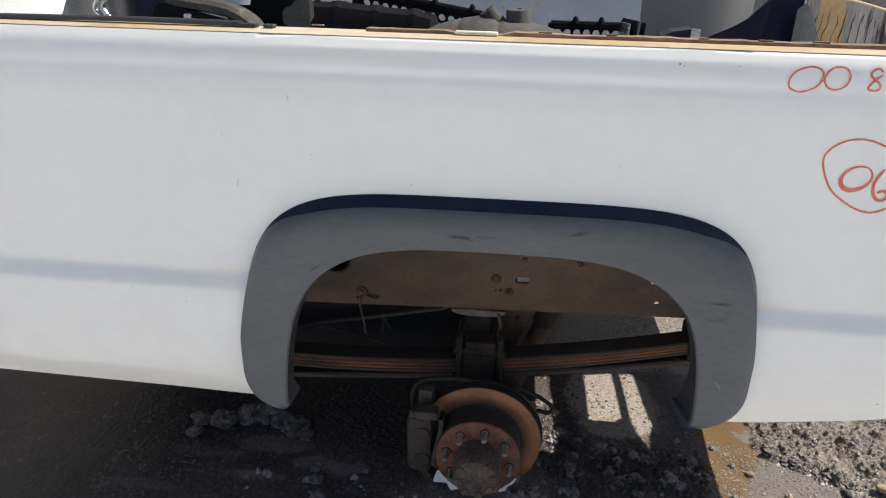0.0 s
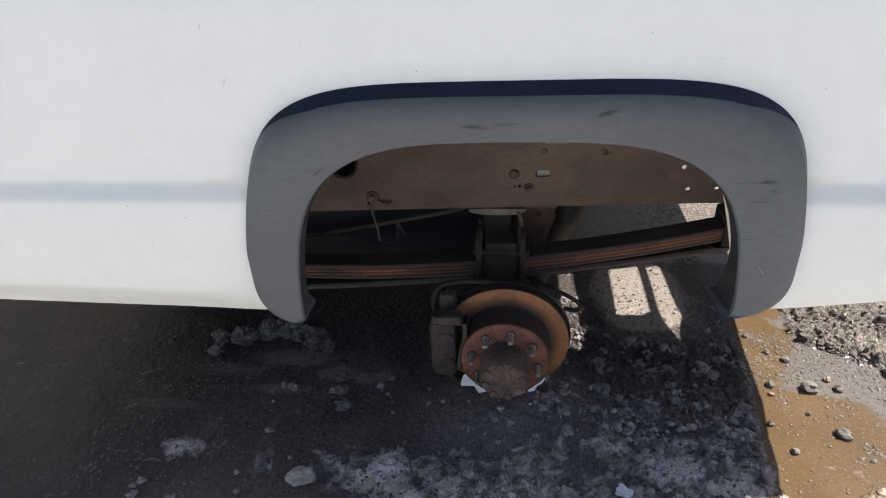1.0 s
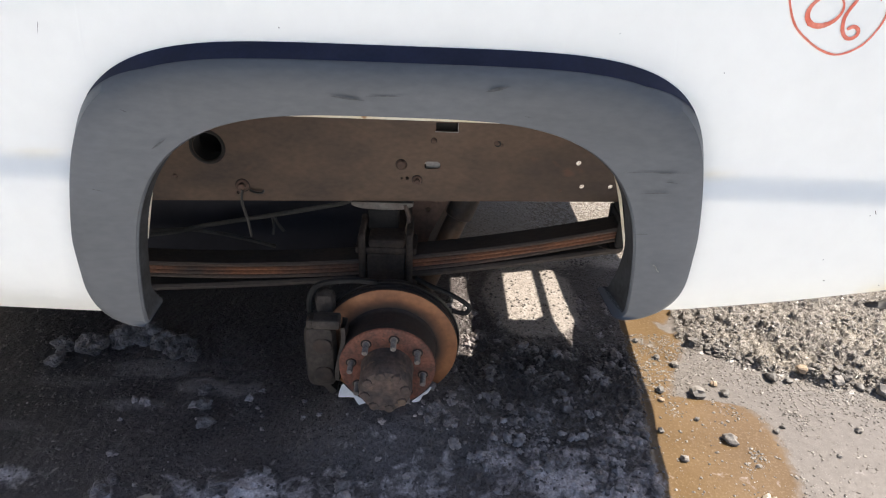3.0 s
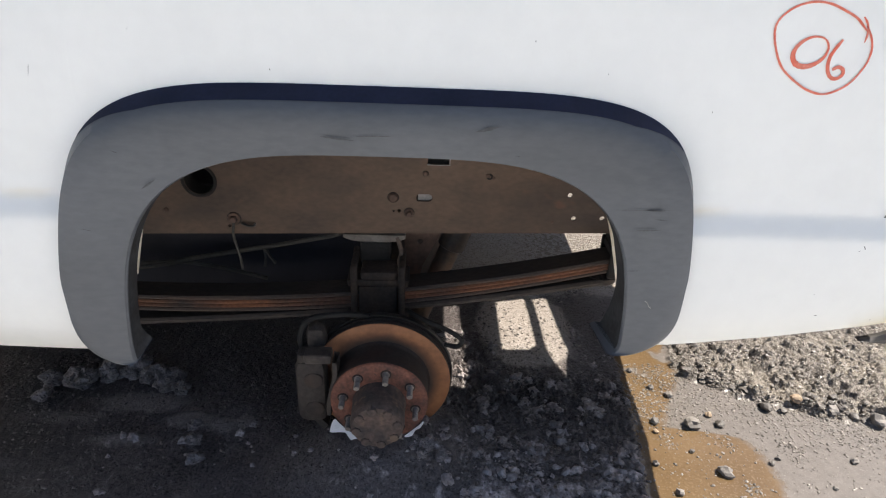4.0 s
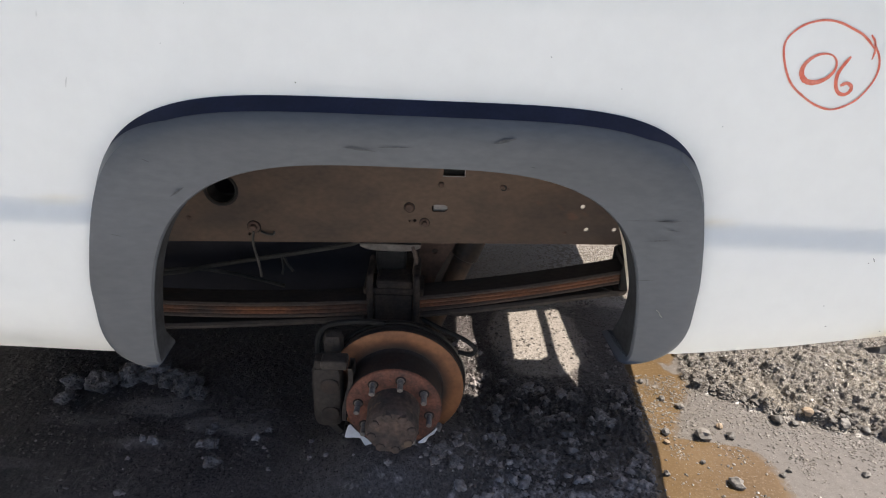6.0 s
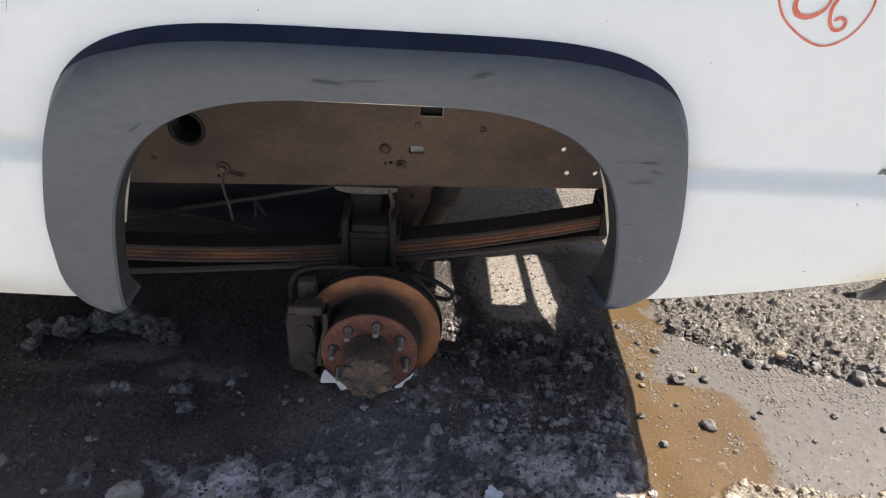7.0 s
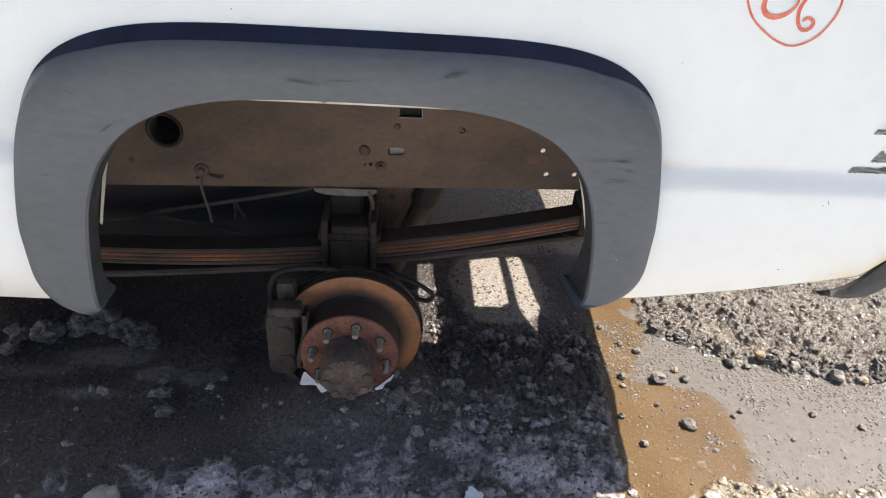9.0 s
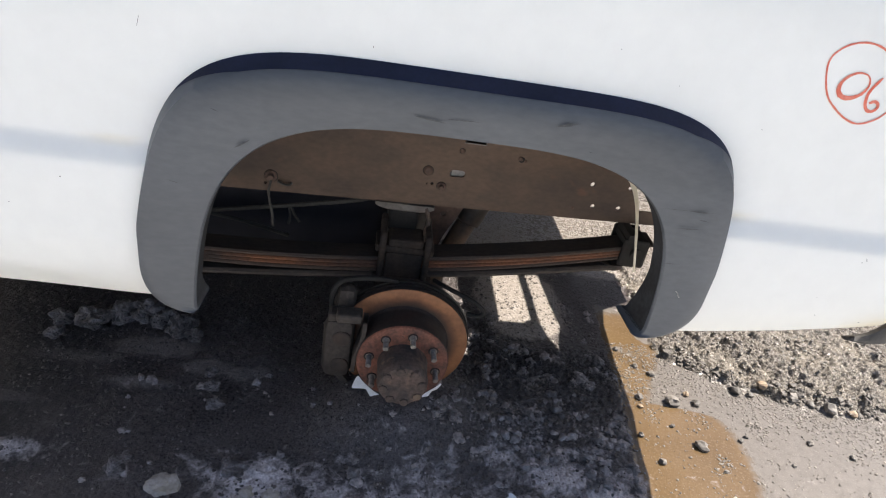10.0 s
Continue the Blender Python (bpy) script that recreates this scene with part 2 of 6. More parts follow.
def ground_material():
    """Mud, thin brown puddle, gravel crust, wet flat, melting ice and snow, mixed by the ground's own zones."""
    m = bpy.data.materials.new("yard_ground")
    m.use_nodes = True
    nt = m.node_tree
    N, L = nt.nodes, nt.links
    b = N["Principled BSDF"]
    tc = N.new("ShaderNodeTexCoord")

    def noise_tex(scale, detail=8.0, rough=0.5, bend=0.0):
        n = N.new("ShaderNodeTexNoise")
        n.inputs["Scale"].default_value, n.inputs["Detail"].default_value = scale, detail
        n.inputs["Roughness"].default_value, n.inputs["Distortion"].default_value = rough, bend
        L.new(tc.outputs["Object"], n.inputs["Vector"])
        return n.outputs[0]

    def ramp(v, a, c, lo=0.0, hi=1.0):
        r = N.new("ShaderNodeMapRange")
        for i, q in enumerate((a, c, lo, hi)):
            r.inputs[i + 1].default_value = q
        L.new(v, r.inputs[0])
        return r.outputs[0]

    def mix(f, a, c):
        q = N.new("ShaderNodeMix")
        q.data_type = "RGBA"
        L.new(f, q.inputs[0])
        for sock, v in ((q.inputs[6], a), (q.inputs[7], c)):
            if isinstance(v, tuple):
                sock.default_value = (*v, 1)
            else:
                L.new(v, sock)
        return q.outputs[2]

    def blend(f, a, c):
        q = N.new("ShaderNodeMix")
        L.new(f, q.inputs[0])
        for sock, v in ((q.inputs[2], a), (q.inputs[3], c)):
            if isinstance(v, float):
                sock.default_value = v
            else:
                L.new(v, sock)
        return q.outputs[0]

    def math2(op, a, c):
        q = N.new("ShaderNodeMath")
        q.operation = op
        for sock, v in ((q.inputs[0], a), (q.inputs[1], c)):
            if isinstance(v, float):
                sock.default_value = v
            else:
                L.new(v, sock)
        return q.outputs[0]

    def field(name):
        n = N.new("ShaderNodeAttribute")
        n.attribute_name = name
        return n.outputs["Fac"]

    fine, mid, big = noise_tex(150.0, 8.0, 0.6), noise_tex(45.0), noise_tex(6.0)
    grit, swirl = noise_tex(420.0, 3.0), noise_tex(24.0, 8.0, 0.62, 0.8)
    cells = N.new("ShaderNodeTexVoronoi")
    cells.inputs["Scale"].default_value = 90.0
    L.new(tc.outputs["Object"], cells.inputs["Vector"])
    cell_sep = N.new("ShaderNodeSeparateColor")
    L.new(cells.outputs["Color"], cell_sep.inputs[0])
    flake = cell_sep.outputs[0]
    edge = math2("MULTIPLY", math2("SUBTRACT", mid, 0.5), 0.9)

    def zone(name, soft=0.12):
        return ramp(math2("ADD", field(name), edge), 0.5 - soft, 0.5 + soft)

    puddle, gravel, flatz, melt, dust = zone("puddle", 0.30), zone("gravel"), zone("flat"), zone("melt", 0.2), zone("dust", 0.10)
    snow = ramp(math2("ADD", field("snow"), math2("MULTIPLY", edge, 0.6)), 0.55, 0.75)
    frost = ramp(math2("ADD", field("frost"), math2("MULTIPLY", math2("SUBTRACT", swirl, 0.5), 2.2)), 0.30, 0.90)
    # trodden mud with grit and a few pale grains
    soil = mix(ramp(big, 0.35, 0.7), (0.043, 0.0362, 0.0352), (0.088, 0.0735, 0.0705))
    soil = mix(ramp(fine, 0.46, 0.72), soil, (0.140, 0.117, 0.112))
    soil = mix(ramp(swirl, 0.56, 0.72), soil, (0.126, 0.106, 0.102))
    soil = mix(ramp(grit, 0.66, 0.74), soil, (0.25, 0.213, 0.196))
    soil = mix(math2("MULTIPLY", dust, 0.75), soil, mix(ramp(fine, 0.3, 0.7), (0.175, 0.150, 0.143), (0.260, 0.226, 0.215)))
    # deep shade at the far left, painted into the mud colour
    soil = mix(math2("MULTIPLY", field("left_shade"), 0.62), soil, mix(ramp(fine, 0.4, 0.7), (0.016, 0.0140, 0.0135), (0.034, 0.029, 0.028)))
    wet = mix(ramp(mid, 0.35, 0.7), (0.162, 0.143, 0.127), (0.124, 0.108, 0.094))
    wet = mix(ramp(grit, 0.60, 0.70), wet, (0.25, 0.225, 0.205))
    brown = mix(ramp(big, 0.3, 0.7), (0.160, 0.104, 0.053), (0.114, 0.071, 0.033))
    brown = mix(ramp(fine, 0.52, 0.75), brown, (0.21, 0.150, 0.092))
    brown = mix(ramp(swirl, 0.60, 0.75), brown, (0.135, 0.088, 0.046))
    crust = mix(ramp(fine, 0.35, 0.62), (0.105, 0.091, 0.079), (0.320, 0.283, 0.243))
    crust = mix(ramp(flake, 0.0, 0.30), (0.075, 0.066, 0.059), crust)
    crust = mix(math2("MULTIPLY", ramp(big, 0.48, 0.62), 0.8), crust, (0.30, 0.262, 0.215))
    rime = mix(ramp(mid, 0.36, 0.66), (0.52, 0.455, 0.36), (0.21, 0.155, 0.10))
    rime = mix(ramp(fine, 0.55, 0.72), rime, (0.66, 0.61, 0.53))
    white = mix(ramp(mid, 0.40, 0.70), (0.86, 0.87, 0.88), (0.76, 0.75, 0.72))
    icy = mix(ramp(fine, 0.36, 0.68), (0.40, 0.350, 0.345), (0.87, 0.79, 0.785))
    # dark mud to paler wet colour, the change painted along the shadow's edge
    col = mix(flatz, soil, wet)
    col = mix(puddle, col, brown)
    col = mix(gravel, col, crust)
    # sunlit ground painted paler, so its brightness is partly in the colour
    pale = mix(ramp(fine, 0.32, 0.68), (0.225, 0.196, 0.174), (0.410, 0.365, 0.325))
    col = mix(math2("MULTIPLY", zone("sun_pale", 0.2), 0.9), col, pale)
    col = mix(math2("MULTIPLY", frost, 0.85), col, icy)
    col = mix(melt, col, rime)
    col = mix(snow, col, white)
    L.new(col, b.inputs["Base Color"])
    rough = blend(gravel, ramp(fine, 0.3, 0.7, 0.20, 0.50), ramp(flake, 0.0, 1.0, 0.16, 0.42))
    rough = blend(dust, rough, 0.6)
    rough = blend(math2("MULTIPLY", field("left_shade"), 0.8), rough, 0.7)
    rough = blend(math2("MAXIMUM", math2("MULTIPLY", frost, 0.6), melt), rough, 0.42)
    rough = blend(snow, rough, 0.7)
    wetness = ramp(math2("MULTIPLY", math2("MAXIMUM", puddle, math2("MULTIPLY", flatz, 0.95)), math2("SUBTRACT", 1.0, math2("MAXIMUM", gravel, melt))), 0.70, 0.88)
    L.new(blend(wetness, rough, blend(puddle, 0.30, 0.20)), b.inputs["Roughness"])
    bp = N.new("ShaderNodeBump")
    h = math2("ADD", math2("ADD", fine, math2("MULTIPLY", mid, 1.6)), math2("MULTIPLY", math2("MULTIPLY", flake, gravel), 1.1))
    h = math2("ADD", h, math2("MULTIPLY", grit, 0.35))
    L.new(h, bp.inputs["Height"])
    bp.inputs["Distance"].default_value = 0.011
    L.new(math2("MULTIPLY", ramp(wetness, 0.0, 1.0, 1.0, 0.16), ramp(math2("MAXIMUM", field("rough"), math2("MAXIMUM", gravel, math2("MAXIMUM", melt, snow))), 0.0, 1.0, 0.30, 1.0)), bp.inputs["Strength"])
    L.new(bp.outputs[0], b.inputs["Normal"])
    return m


yard_ground = ground_material()

# ---- mesh helpers ----
def part(name, bm, material, parent=None, label="", smooth=False):
    """Links a bmesh as one mesh object under a thing or under a part."""
    me = bpy.data.meshes.new(name)
    bmesh.ops.recalc_face_normals(bm, faces=bm.faces)
    bm.to_mesh(me)
    bm.free()
    me.materials.append(material)
    if smooth:
        for p in me.polygons:
            p.use_smooth = True
        me.set_sharp_from_angle(angle=radians(38))
    ob = new(name, me)
    ob.parent = parent
    return tagged(ob, label)


def box(bm, x0, x1, y0, y1, z0, z1, bevel=0.0, m=None):
    r = bmesh.ops.create_cube(bm, size=1.0)
    vs = r["verts"]
    for v in vs:
        v.co = Vector((x0 + (v.co.x + 0.5) * (x1 - x0), y0 + (v.co.y + 0.5) * (y1 - y0), z0 + (v.co.z + 0.5) * (z1 - z0)))
    if bevel:
        es = list({e for v in vs for e in v.link_edges})
        r = bmesh.ops.bevel(bm, geom=es, offset=bevel, segments=2, affect="EDGES", profile=0.5)
        vs = list({v for f in r["faces"] for v in f.verts} | {v for v in vs if v.is_valid})
    if m:
        bmesh.ops.transform(bm, matrix=m, verts=[v for v in vs if v.is_valid])
    return vs


def lathe(bm, profile, axis_to=(0, 1, 0), seg=48, origin=(0, 0, 0), closed=False):
    """Turns (radius, along) pairs round an axis through origin."""
    q = Vector((0, 0, 1)).rotation_difference(Vector(axis_to)).to_matrix()
    rings = []
    for r, a in profile:
        if r < 1e-6:
            rings.append([bm.verts.new(Vector(origin) + q @ Vector((0, 0, a)))])
        else:
            rings.append([bm.verts.new(Vector(origin) + q @ Vector((r * math.cos(2 * math.pi * i / seg), r * math.sin(2 * math.pi * i / seg), a))) for i in range(seg)])
    pairs = list(zip(rings, rings[1:]))
    if closed:
        pairs.append((rings[-1], rings[0]))
    for a, b in pairs:
        for i in range(seg):
            j = (i + 1) % seg
            if len(a) == 1 and len(b) == 1:
                continue
            if len(a) == 1:
                bm.faces.new((a[0], b[i], b[j]))
            elif len(b) == 1:
                bm.faces.new((a[i], b[0], a[j]))
            else:
                bm.faces.new((a[i], b[i], b[j], a[j]))


def tube(bm, pts, radius, seg=8, smooth_steps=6):
    """A round bar along a smooth line through the points."""
    P = [Vector(p) for p in pts]
    if len(P) > 2 and smooth_steps > 1:
        Q = [P[0] * 2 - P[1]] + P + [P[-1] * 2 - P[-2]]
        out = []
        for i in range(1, len(Q) - 2):
            a, b, c, d = Q[i - 1:i + 3]
            for k in range(smooth_steps):
                t = k / smooth_steps
                out.append(0.5 * ((2 * b) + (c - a) * t + (2 * a - 5 * b + 4 * c - d) * t * t + (3 * b - a - 3 * c + d) * t ** 3))
        P = out + [P[-1]]
    rings, up = [], None
    for i, p in enumerate(P):
        d = (P[min(i + 1, len(P) - 1)] - P[max(i - 1, 0)]).normalized()
        if up is None:
            up = d.orthogonal().normalized()
        up = (up - d * up.dot(d)).normalized()
        side = d.cross(up)
        r = radius(i / (len(P) - 1)) if callable(radius) else radius
        rings.append([bm.verts.new(p + (up * math.cos(2 * math.pi * k / seg) + side * math.sin(2 * math.pi * k / seg)) * r) for k in range(seg)])
    for a, b in zip(rings, rings[1:]):
        for k in range(seg):
            bm.faces.new((a[k], a[(k + 1) % seg], b[(k + 1) % seg], b[k]))
    bm.faces.new(rings[0][::-1])
    bm.faces.new(rings[-1])


def loft(bm, rows, cap=False):
    """Joins rows of equally many points into a skin."""
    R = [[bm.verts.new(p) for p in row] for row in rows]
    for a, b in zip(R, R[1:]):
        for i in range(len(a) - 1):
            bm.faces.new((a[i], a[i + 1], b[i + 1], b[i]))
    return R


from mathutils.geometry import tessellate_polygon


def plate(bm, outer, holes, place, thick):
    """A flat plate with holes. place(u, v, w) gives the point; w runs from 0 to thick."""
    loops = [outer] + holes
    flat = [p for lp in loops for p in lp]
    tris = tessellate_polygon([[Vector((u, v, 0)) for u, v in lp] for lp in loops])
    front = [bm.verts.new(place(u, v, 0)) for u, v in flat]
    back = [bm.verts.new(place(u, v, thick)) for u, v in flat]
    for t in tris:
        bm.faces.new([front[i] for i in t])
        bm.faces.new([back[i] for i in reversed(t)])
    k = 0
    for lp in loops:
        n = len(lp)
        for i in range(n):
            a, b = k + i, k + (i + 1) % n
            bm.faces.new((front[a], front[b], back[b], back[a]))
        k += n


def circle(u, v, r, n=20, rv=None):
    return [(u + r * math.cos(2 * math.pi * i / n), v + (rv or r) * math.sin(2 * math.pi * i / n)) for i in range(n)]


# ---- ground ----
def lattice(ix, iy, seed):
    """A repeatable number from 0 to 1 for each whole-numbered place."""
    h = (ix * 374761393 + iy * 668265263 + seed * 1442695041) & 0x7FFFFFFF
    h = ((h ^ (h >> 13)) * 1274126177) & 0x7FFFFFFF
    return ((h ^ (h >> 16)) & 0xFFFF) / 65535.0


def swell(x, y, seed=0):
    """Gradient noise over arrays, about -0.7 to 0.7."""
    fx, fy = np.floor(x), np.floor(y)
    ix, iy = fx.astype(np.int64), fy.astype(np.int64)
    u, v = x - fx, y - fy
    su, sv = u * u * u * (u * (u * 6 - 15) + 10), v * v * v * (v * (v * 6 - 15) + 10)

    def corner(i, j):
        a = lattice(ix + i, iy + j, seed) * 2 * math.pi
        return np.cos(a) * (u - i) + np.sin(a) * (v - j)

    low = corner(0, 0) * (1 - su) + corner(1, 0) * su
    high = corner(0, 1) * (1 - su) + corner(1, 1) * su
    return low * (1 - sv) + high * sv


def rugged(x, y, scale, octaves=4, seed=0, gain=0.5):
    out, amp = 0.0, 1.0
    for k in range(octaves):
        out = out + amp * swell(x * scale + 17.3 * k, y * scale - 9.1 * k, seed + k)
        scale, amp = scale * 2.03, amp * gain
    return out


def step(v, a, b):
    return np.clip((v - a) / (b - a), 0.0, 1.0)


def spot(x, y, cx, cy, rx, ry):
    return np.exp(-(((x - cx) / rx) ** 2 + ((y - cy) / ry) ** 2))


def axis_steps(a, b, gap, far):
    mid = list(np.arange(a, b + gap / 2, gap))
    lo, hi, d = [], [], gap
    x, y = a, mid[-1]
    while y < far:
        d *= 1.35
        x, y = x - d, y + d
        lo.append(x)
        hi.append(y)
    return np.array(lo[::-1] + mid + hi)


def snow_line(x):
    """White snow lies on the camera's side of this line."""
    return np.interp(x, (-3.2, -0.75, -0.59, -0.49, -0.28, -0.1, 0.38, 0.5, 0.62, 0.75, 0.89, 1.1, 1.65), (-0.39, -0.22, -0.18, -0.165, -0.19, -0.21, -0.195, -0.167, -0.186, -0.17, -0.122, -0.105, -0.083))


def ice_line(x):
    """Half-melted ice fringes the snow up to here."""
    return np.interp(x, (0.4, 0.5, 0.53, 0.60, 0.625, 0.68, 0.765, 0.86, 0.92, 1.12, 1.6), (-0.20, -0.138, -0.117, -0.100, -0.138, -0.144, -0.091, -0.050, -0.066, -0.085, -0.06))


def puddle_right(y):
    return np.interp(y, (-0.2, -0.06, 0.0, 0.06, 0.12, 0.17, 0.215, 0.245, 0.262, 0.285), (0.86, 0.925, 0.950, 0.962, 0.966, 0.960, 0.955, 0.925, 0.86, 0.68))


def wet_right(y):
    """The thin brown wash above the puddle."""
    return np.interp(y, (0.22, 0.28, 0.37, 0.48, 0.55, 0.67, 0.75), (0.80, 0.74, 0.79, 0.85, 0.858, 0.89, 0.86))


def gravel_line(x):
    return np.interp(x, (0.80, 0.868, 0.95, 1.0, 1.05, 1.16, 1.205, 1.27, 1.34, 1.75), (0.52, 0.495, 0.454, 0.408, 0.378, 0.366, 0.34, 0.334, 0.30, 0.31))


def shade_edge(y):
    """The truck's shadow edge, where the dark mud colour is painted to end at the wet flat."""
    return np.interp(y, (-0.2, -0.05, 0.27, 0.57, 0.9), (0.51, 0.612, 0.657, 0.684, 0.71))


def zones(x, y):
    """Puddle, gravel crust, snow, wet flat, frost, melting ice, dusty slabs and painted sun and shade tones at arrays
    of places, 0 to 1.
    """
    n = 0.03 * swell(x * 8, y * 8, 3)
    r = 0.02 * rugged(x, y, 30, 3, 5)
    edge = step(x - shade_edge(y) + r * 0.4, -0.008, 0.008)
    pud = step(puddle_right(y) + n * 0.35 + r * 0.5 - x, -0.022, 0.022) * edge * step(y, -0.24, -0.18)
    wash = step(wet_right(y) + n - x, -0.02, 0.02) * edge * step(0.74 - y, 0.0, 0.05) * step(y, 0.2, 0.26) * step(rugged(x, y, 11, 3, 8), -0.55, -0.2)
    pud = np.maximum(pud, 0.9 * wash)
    grav = step(y - gravel_line(x) - n * 1.2 - r * 1.5, -0.014, 0.014) * step(x + n + r * 2, 0.845, 0.885)
    grav = np.maximum(grav, step(y + n, 0.92, 1.02) * step(1.2 - x, 0.0, 0.2) * (0.35 + 0.35 * step(x, 0.45, 0.6)))
    # crust tone mixed in just round the sun patch, to lift it
    grav = np.maximum(grav, 0.36 * step(1 - np.hypot((x - 0.42) / 0.17, (y - 0.66) / 0.24) + n * 4, 0.0, 0.15))
    far = np.maximum(step(np.hypot(x - 0.3, y - 0.8), 2.6, 3.4), step(-0.5 - y, 0.0, 0.1))
    snow = step(snow_line(x) - y + n * 0.8 + r * 1.2, -0.012, 0.02)
    holes = step(rugged(x, y, 9, 4, 11), -0.30, -0.05)
    snow = np.where((x < 0.40) & (y > -0.5), snow * holes, snow)
    bare = step(x, -0.14, 0.0) * step(0.42 - x, 0.0, 0.1) * step(y, -0.34, -0.28)
    snow = np.maximum(snow * (1 - 0.7 * bare), far)
    melt = step(ice_line(x) - y + n * 0.6 + r * 1.6, -0.010, 0.012) * step(x, 0.44, 0.52)
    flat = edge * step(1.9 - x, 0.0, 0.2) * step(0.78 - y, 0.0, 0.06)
    frost = 0.78 * step(0.03 - y, 0.0, 0.22) * step(x, -0.42, -0.12) * (1 - edge)
    for cx, cy, rx, ry, k in ((-0.30, -0.075, 0.085, 0.065, 1.25), (-0.23, -0.14, 0.10, 0.04, 0.9), (0.265, 0.032, 0.075, 0.05, 0.85), (0.41, -0.017, 0.12, 0.06, 1.05), (0.52, -0.06, 0.10, 0.07, 1.0), (0.08, -0.005, 0.14, 0.05, 0.35), (0.35, 0.18, 0.10, 0.05, 0.45), (0.56, 0.11, 0.08, 0.06, 0.55), (0.12, 0.105, 0.05, 0.03, 0.5), (-0.83, -0.035, 0.07, 0.035, 0.8), (-0.60, -0.075, 0.04, 0.03, 0.6), (-0.17, -0.073, 0.06, 0.04, 0.5), (-0.42, -0.055, 0.08, 0.035, 0.45), (-0.05, 0.06, 0.10, 0.07, 0.25), (0.60, 0.0, 0.04, 0.07, 0.7), (0.42, 0.06, 0.17, 0.07, 0.5), (0.25, 0.13, 0.11, 0.05, 0.3), (0.54, 0.18, 0.08, 0.06, 0.3)):
        frost = np.maximum(frost, k * spot(x, y, cx, cy, rx, ry))
    frost = frost * (1 - edge * step(x, 0.64, 0.66))
    dust = 0.0
    for cx, cy, rx, ry, k in ((-0.645, 0.34, 0.13, 0.045, 1.0), (-0.49, 0.275, 0.07, 0.035, 1.0), (-0.405, 0.255, 0.035, 0.03, 1.2), (-0.352, 0.272, 0.026, 0.024, 1.2), (-0.82, 0.28, 0.14, 0.03, 0.9), (-0.64, 0.20, 0.12, 0.03, 0.75), (-0.95, 0.12, 0.2, 0.025, 0.8), (0.56, 0.60, 0.07, 0.06, 0.75), (-0.2, 0.40, 0.12, 0.05, 0.45)):
        dust = np.maximum(dust, k * spot(x, y, cx, cy, rx, ry))
    rough = (0.30 + 0.70 * step(x, 0.02, 0.2)) * (0.40 + 0.60 * step(y, 0.16, 0.36)) * (1 - 0.80 * step(y, 0.55, 0.75)) * (1 - 0.6 * dust)
    rough = rough * (1 - 0.85 * step(x, 0.28, 0.34) * step(y, 0.42, 0.52))
    # pale tone painted where sun falls under and behind the truck
    sun_pale = step(1 - np.hypot((x - 0.425) / 0.175, (y - 0.73) / 0.24) + n * 3, 0.0, 0.2)
    sun_pale = np.maximum(sun_pale, step(y + n, 0.88, 1.0) * step(1.3 - x, 0.0, 0.2))
    # where the far-left shade is put into the ground colour
    left_shade = step(-x + n * 3, 0.62, 0.86) * step(x, -2.4, -1.8)
    return pud, grav, snow, flat, frost, melt, dust, rough, sun_pale, left_shade


def heights(x, y, zone):
    pud, grav, snow, flat, frost, melt, dust, churn, sun_pale, left_shade = zone
    near = np.clip(1 - np.hypot(x - 0.3, y - 0.5) / 6, 0.0, 1.0)
    calm = np.maximum(np.maximum(pud, flat * (1 - grav)), step(x, 0.66, 0.72))
    z = 0.008 * swell(x * 2.1, y * 2.1, 21) * (1 - calm)
    z = z + (1 - calm) * churn * (0.010 * rugged(x, y, 11, 4, 31) + 0.027 * np.abs(rugged(x, y, 46, 3, 37)) + 0.010 * rugged(x, y, 95, 2, 38))
    z = z + (1 - calm) * 0.0022 * rugged(x, y, 24, 3, 41) * step(-x, -0.25, 0.1)
    z = z + 0.118 * np.exp(-(((x - 0.01) / 0.21) ** 2 + ((y - 0.16) / 0.17) ** 2) ** 1.3)
    broken = step(x, 0.8, 0.86) * step(1.5 - y, 0.0, 0.2) * grav
    z = z + broken * (0.004 + 0.036 * rugged(x, y, 13, 4, 43, 0.6) * (0.5 + 0.5 * step(0.75 - y, 0.0, 0.3)) + 0.026 * np.abs(rugged(x, y, 25, 3, 47)) + 0.018 * np.abs(rugged(x, y, 62, 2, 49)))
    z = z + 0.001 * grav * (1 - broken) * rugged(x, y, 20, 3, 53)
    lumpy = np.clip(rugged(x, y, 13, 4, 59), -0.15, 1.0)
    z = z + melt * (0.006 + 0.034 * lumpy + 0.016 * np.abs(rugged(x, y, 45, 3, 61)))
    z = z + snow * np.where(x > 0.4, 0.016 + 0.014 * rugged(x, y, 5, 3, 67), 0.006 + 0.008 * rugged(x, y, 9, 3, 67))
    z = z + frost * (0.003 + 0.020 * np.abs(rugged(x, y, 27, 4, 71)))
    z = z + dust * 0.004 * step(dust, 0.35, 0.55)
    return z * near + 0.1 * swell(x * 0.1, y * 0.1, 73) * (1 - near)


GRID_X, GRID_Y = axis_steps(-1.2, 1.7, 0.0045, 300), axis_steps(-0.35, 1.25, 0.0045, 300)
PLACE_X, PLACE_Y = np.meshgrid(GRID_X, GRID_Y)
GROUND_ZONES = zones(PLACE_X, PLACE_Y)
GROUND_Z = heights(PLACE_X, PLACE_Y, GROUND_ZONES)


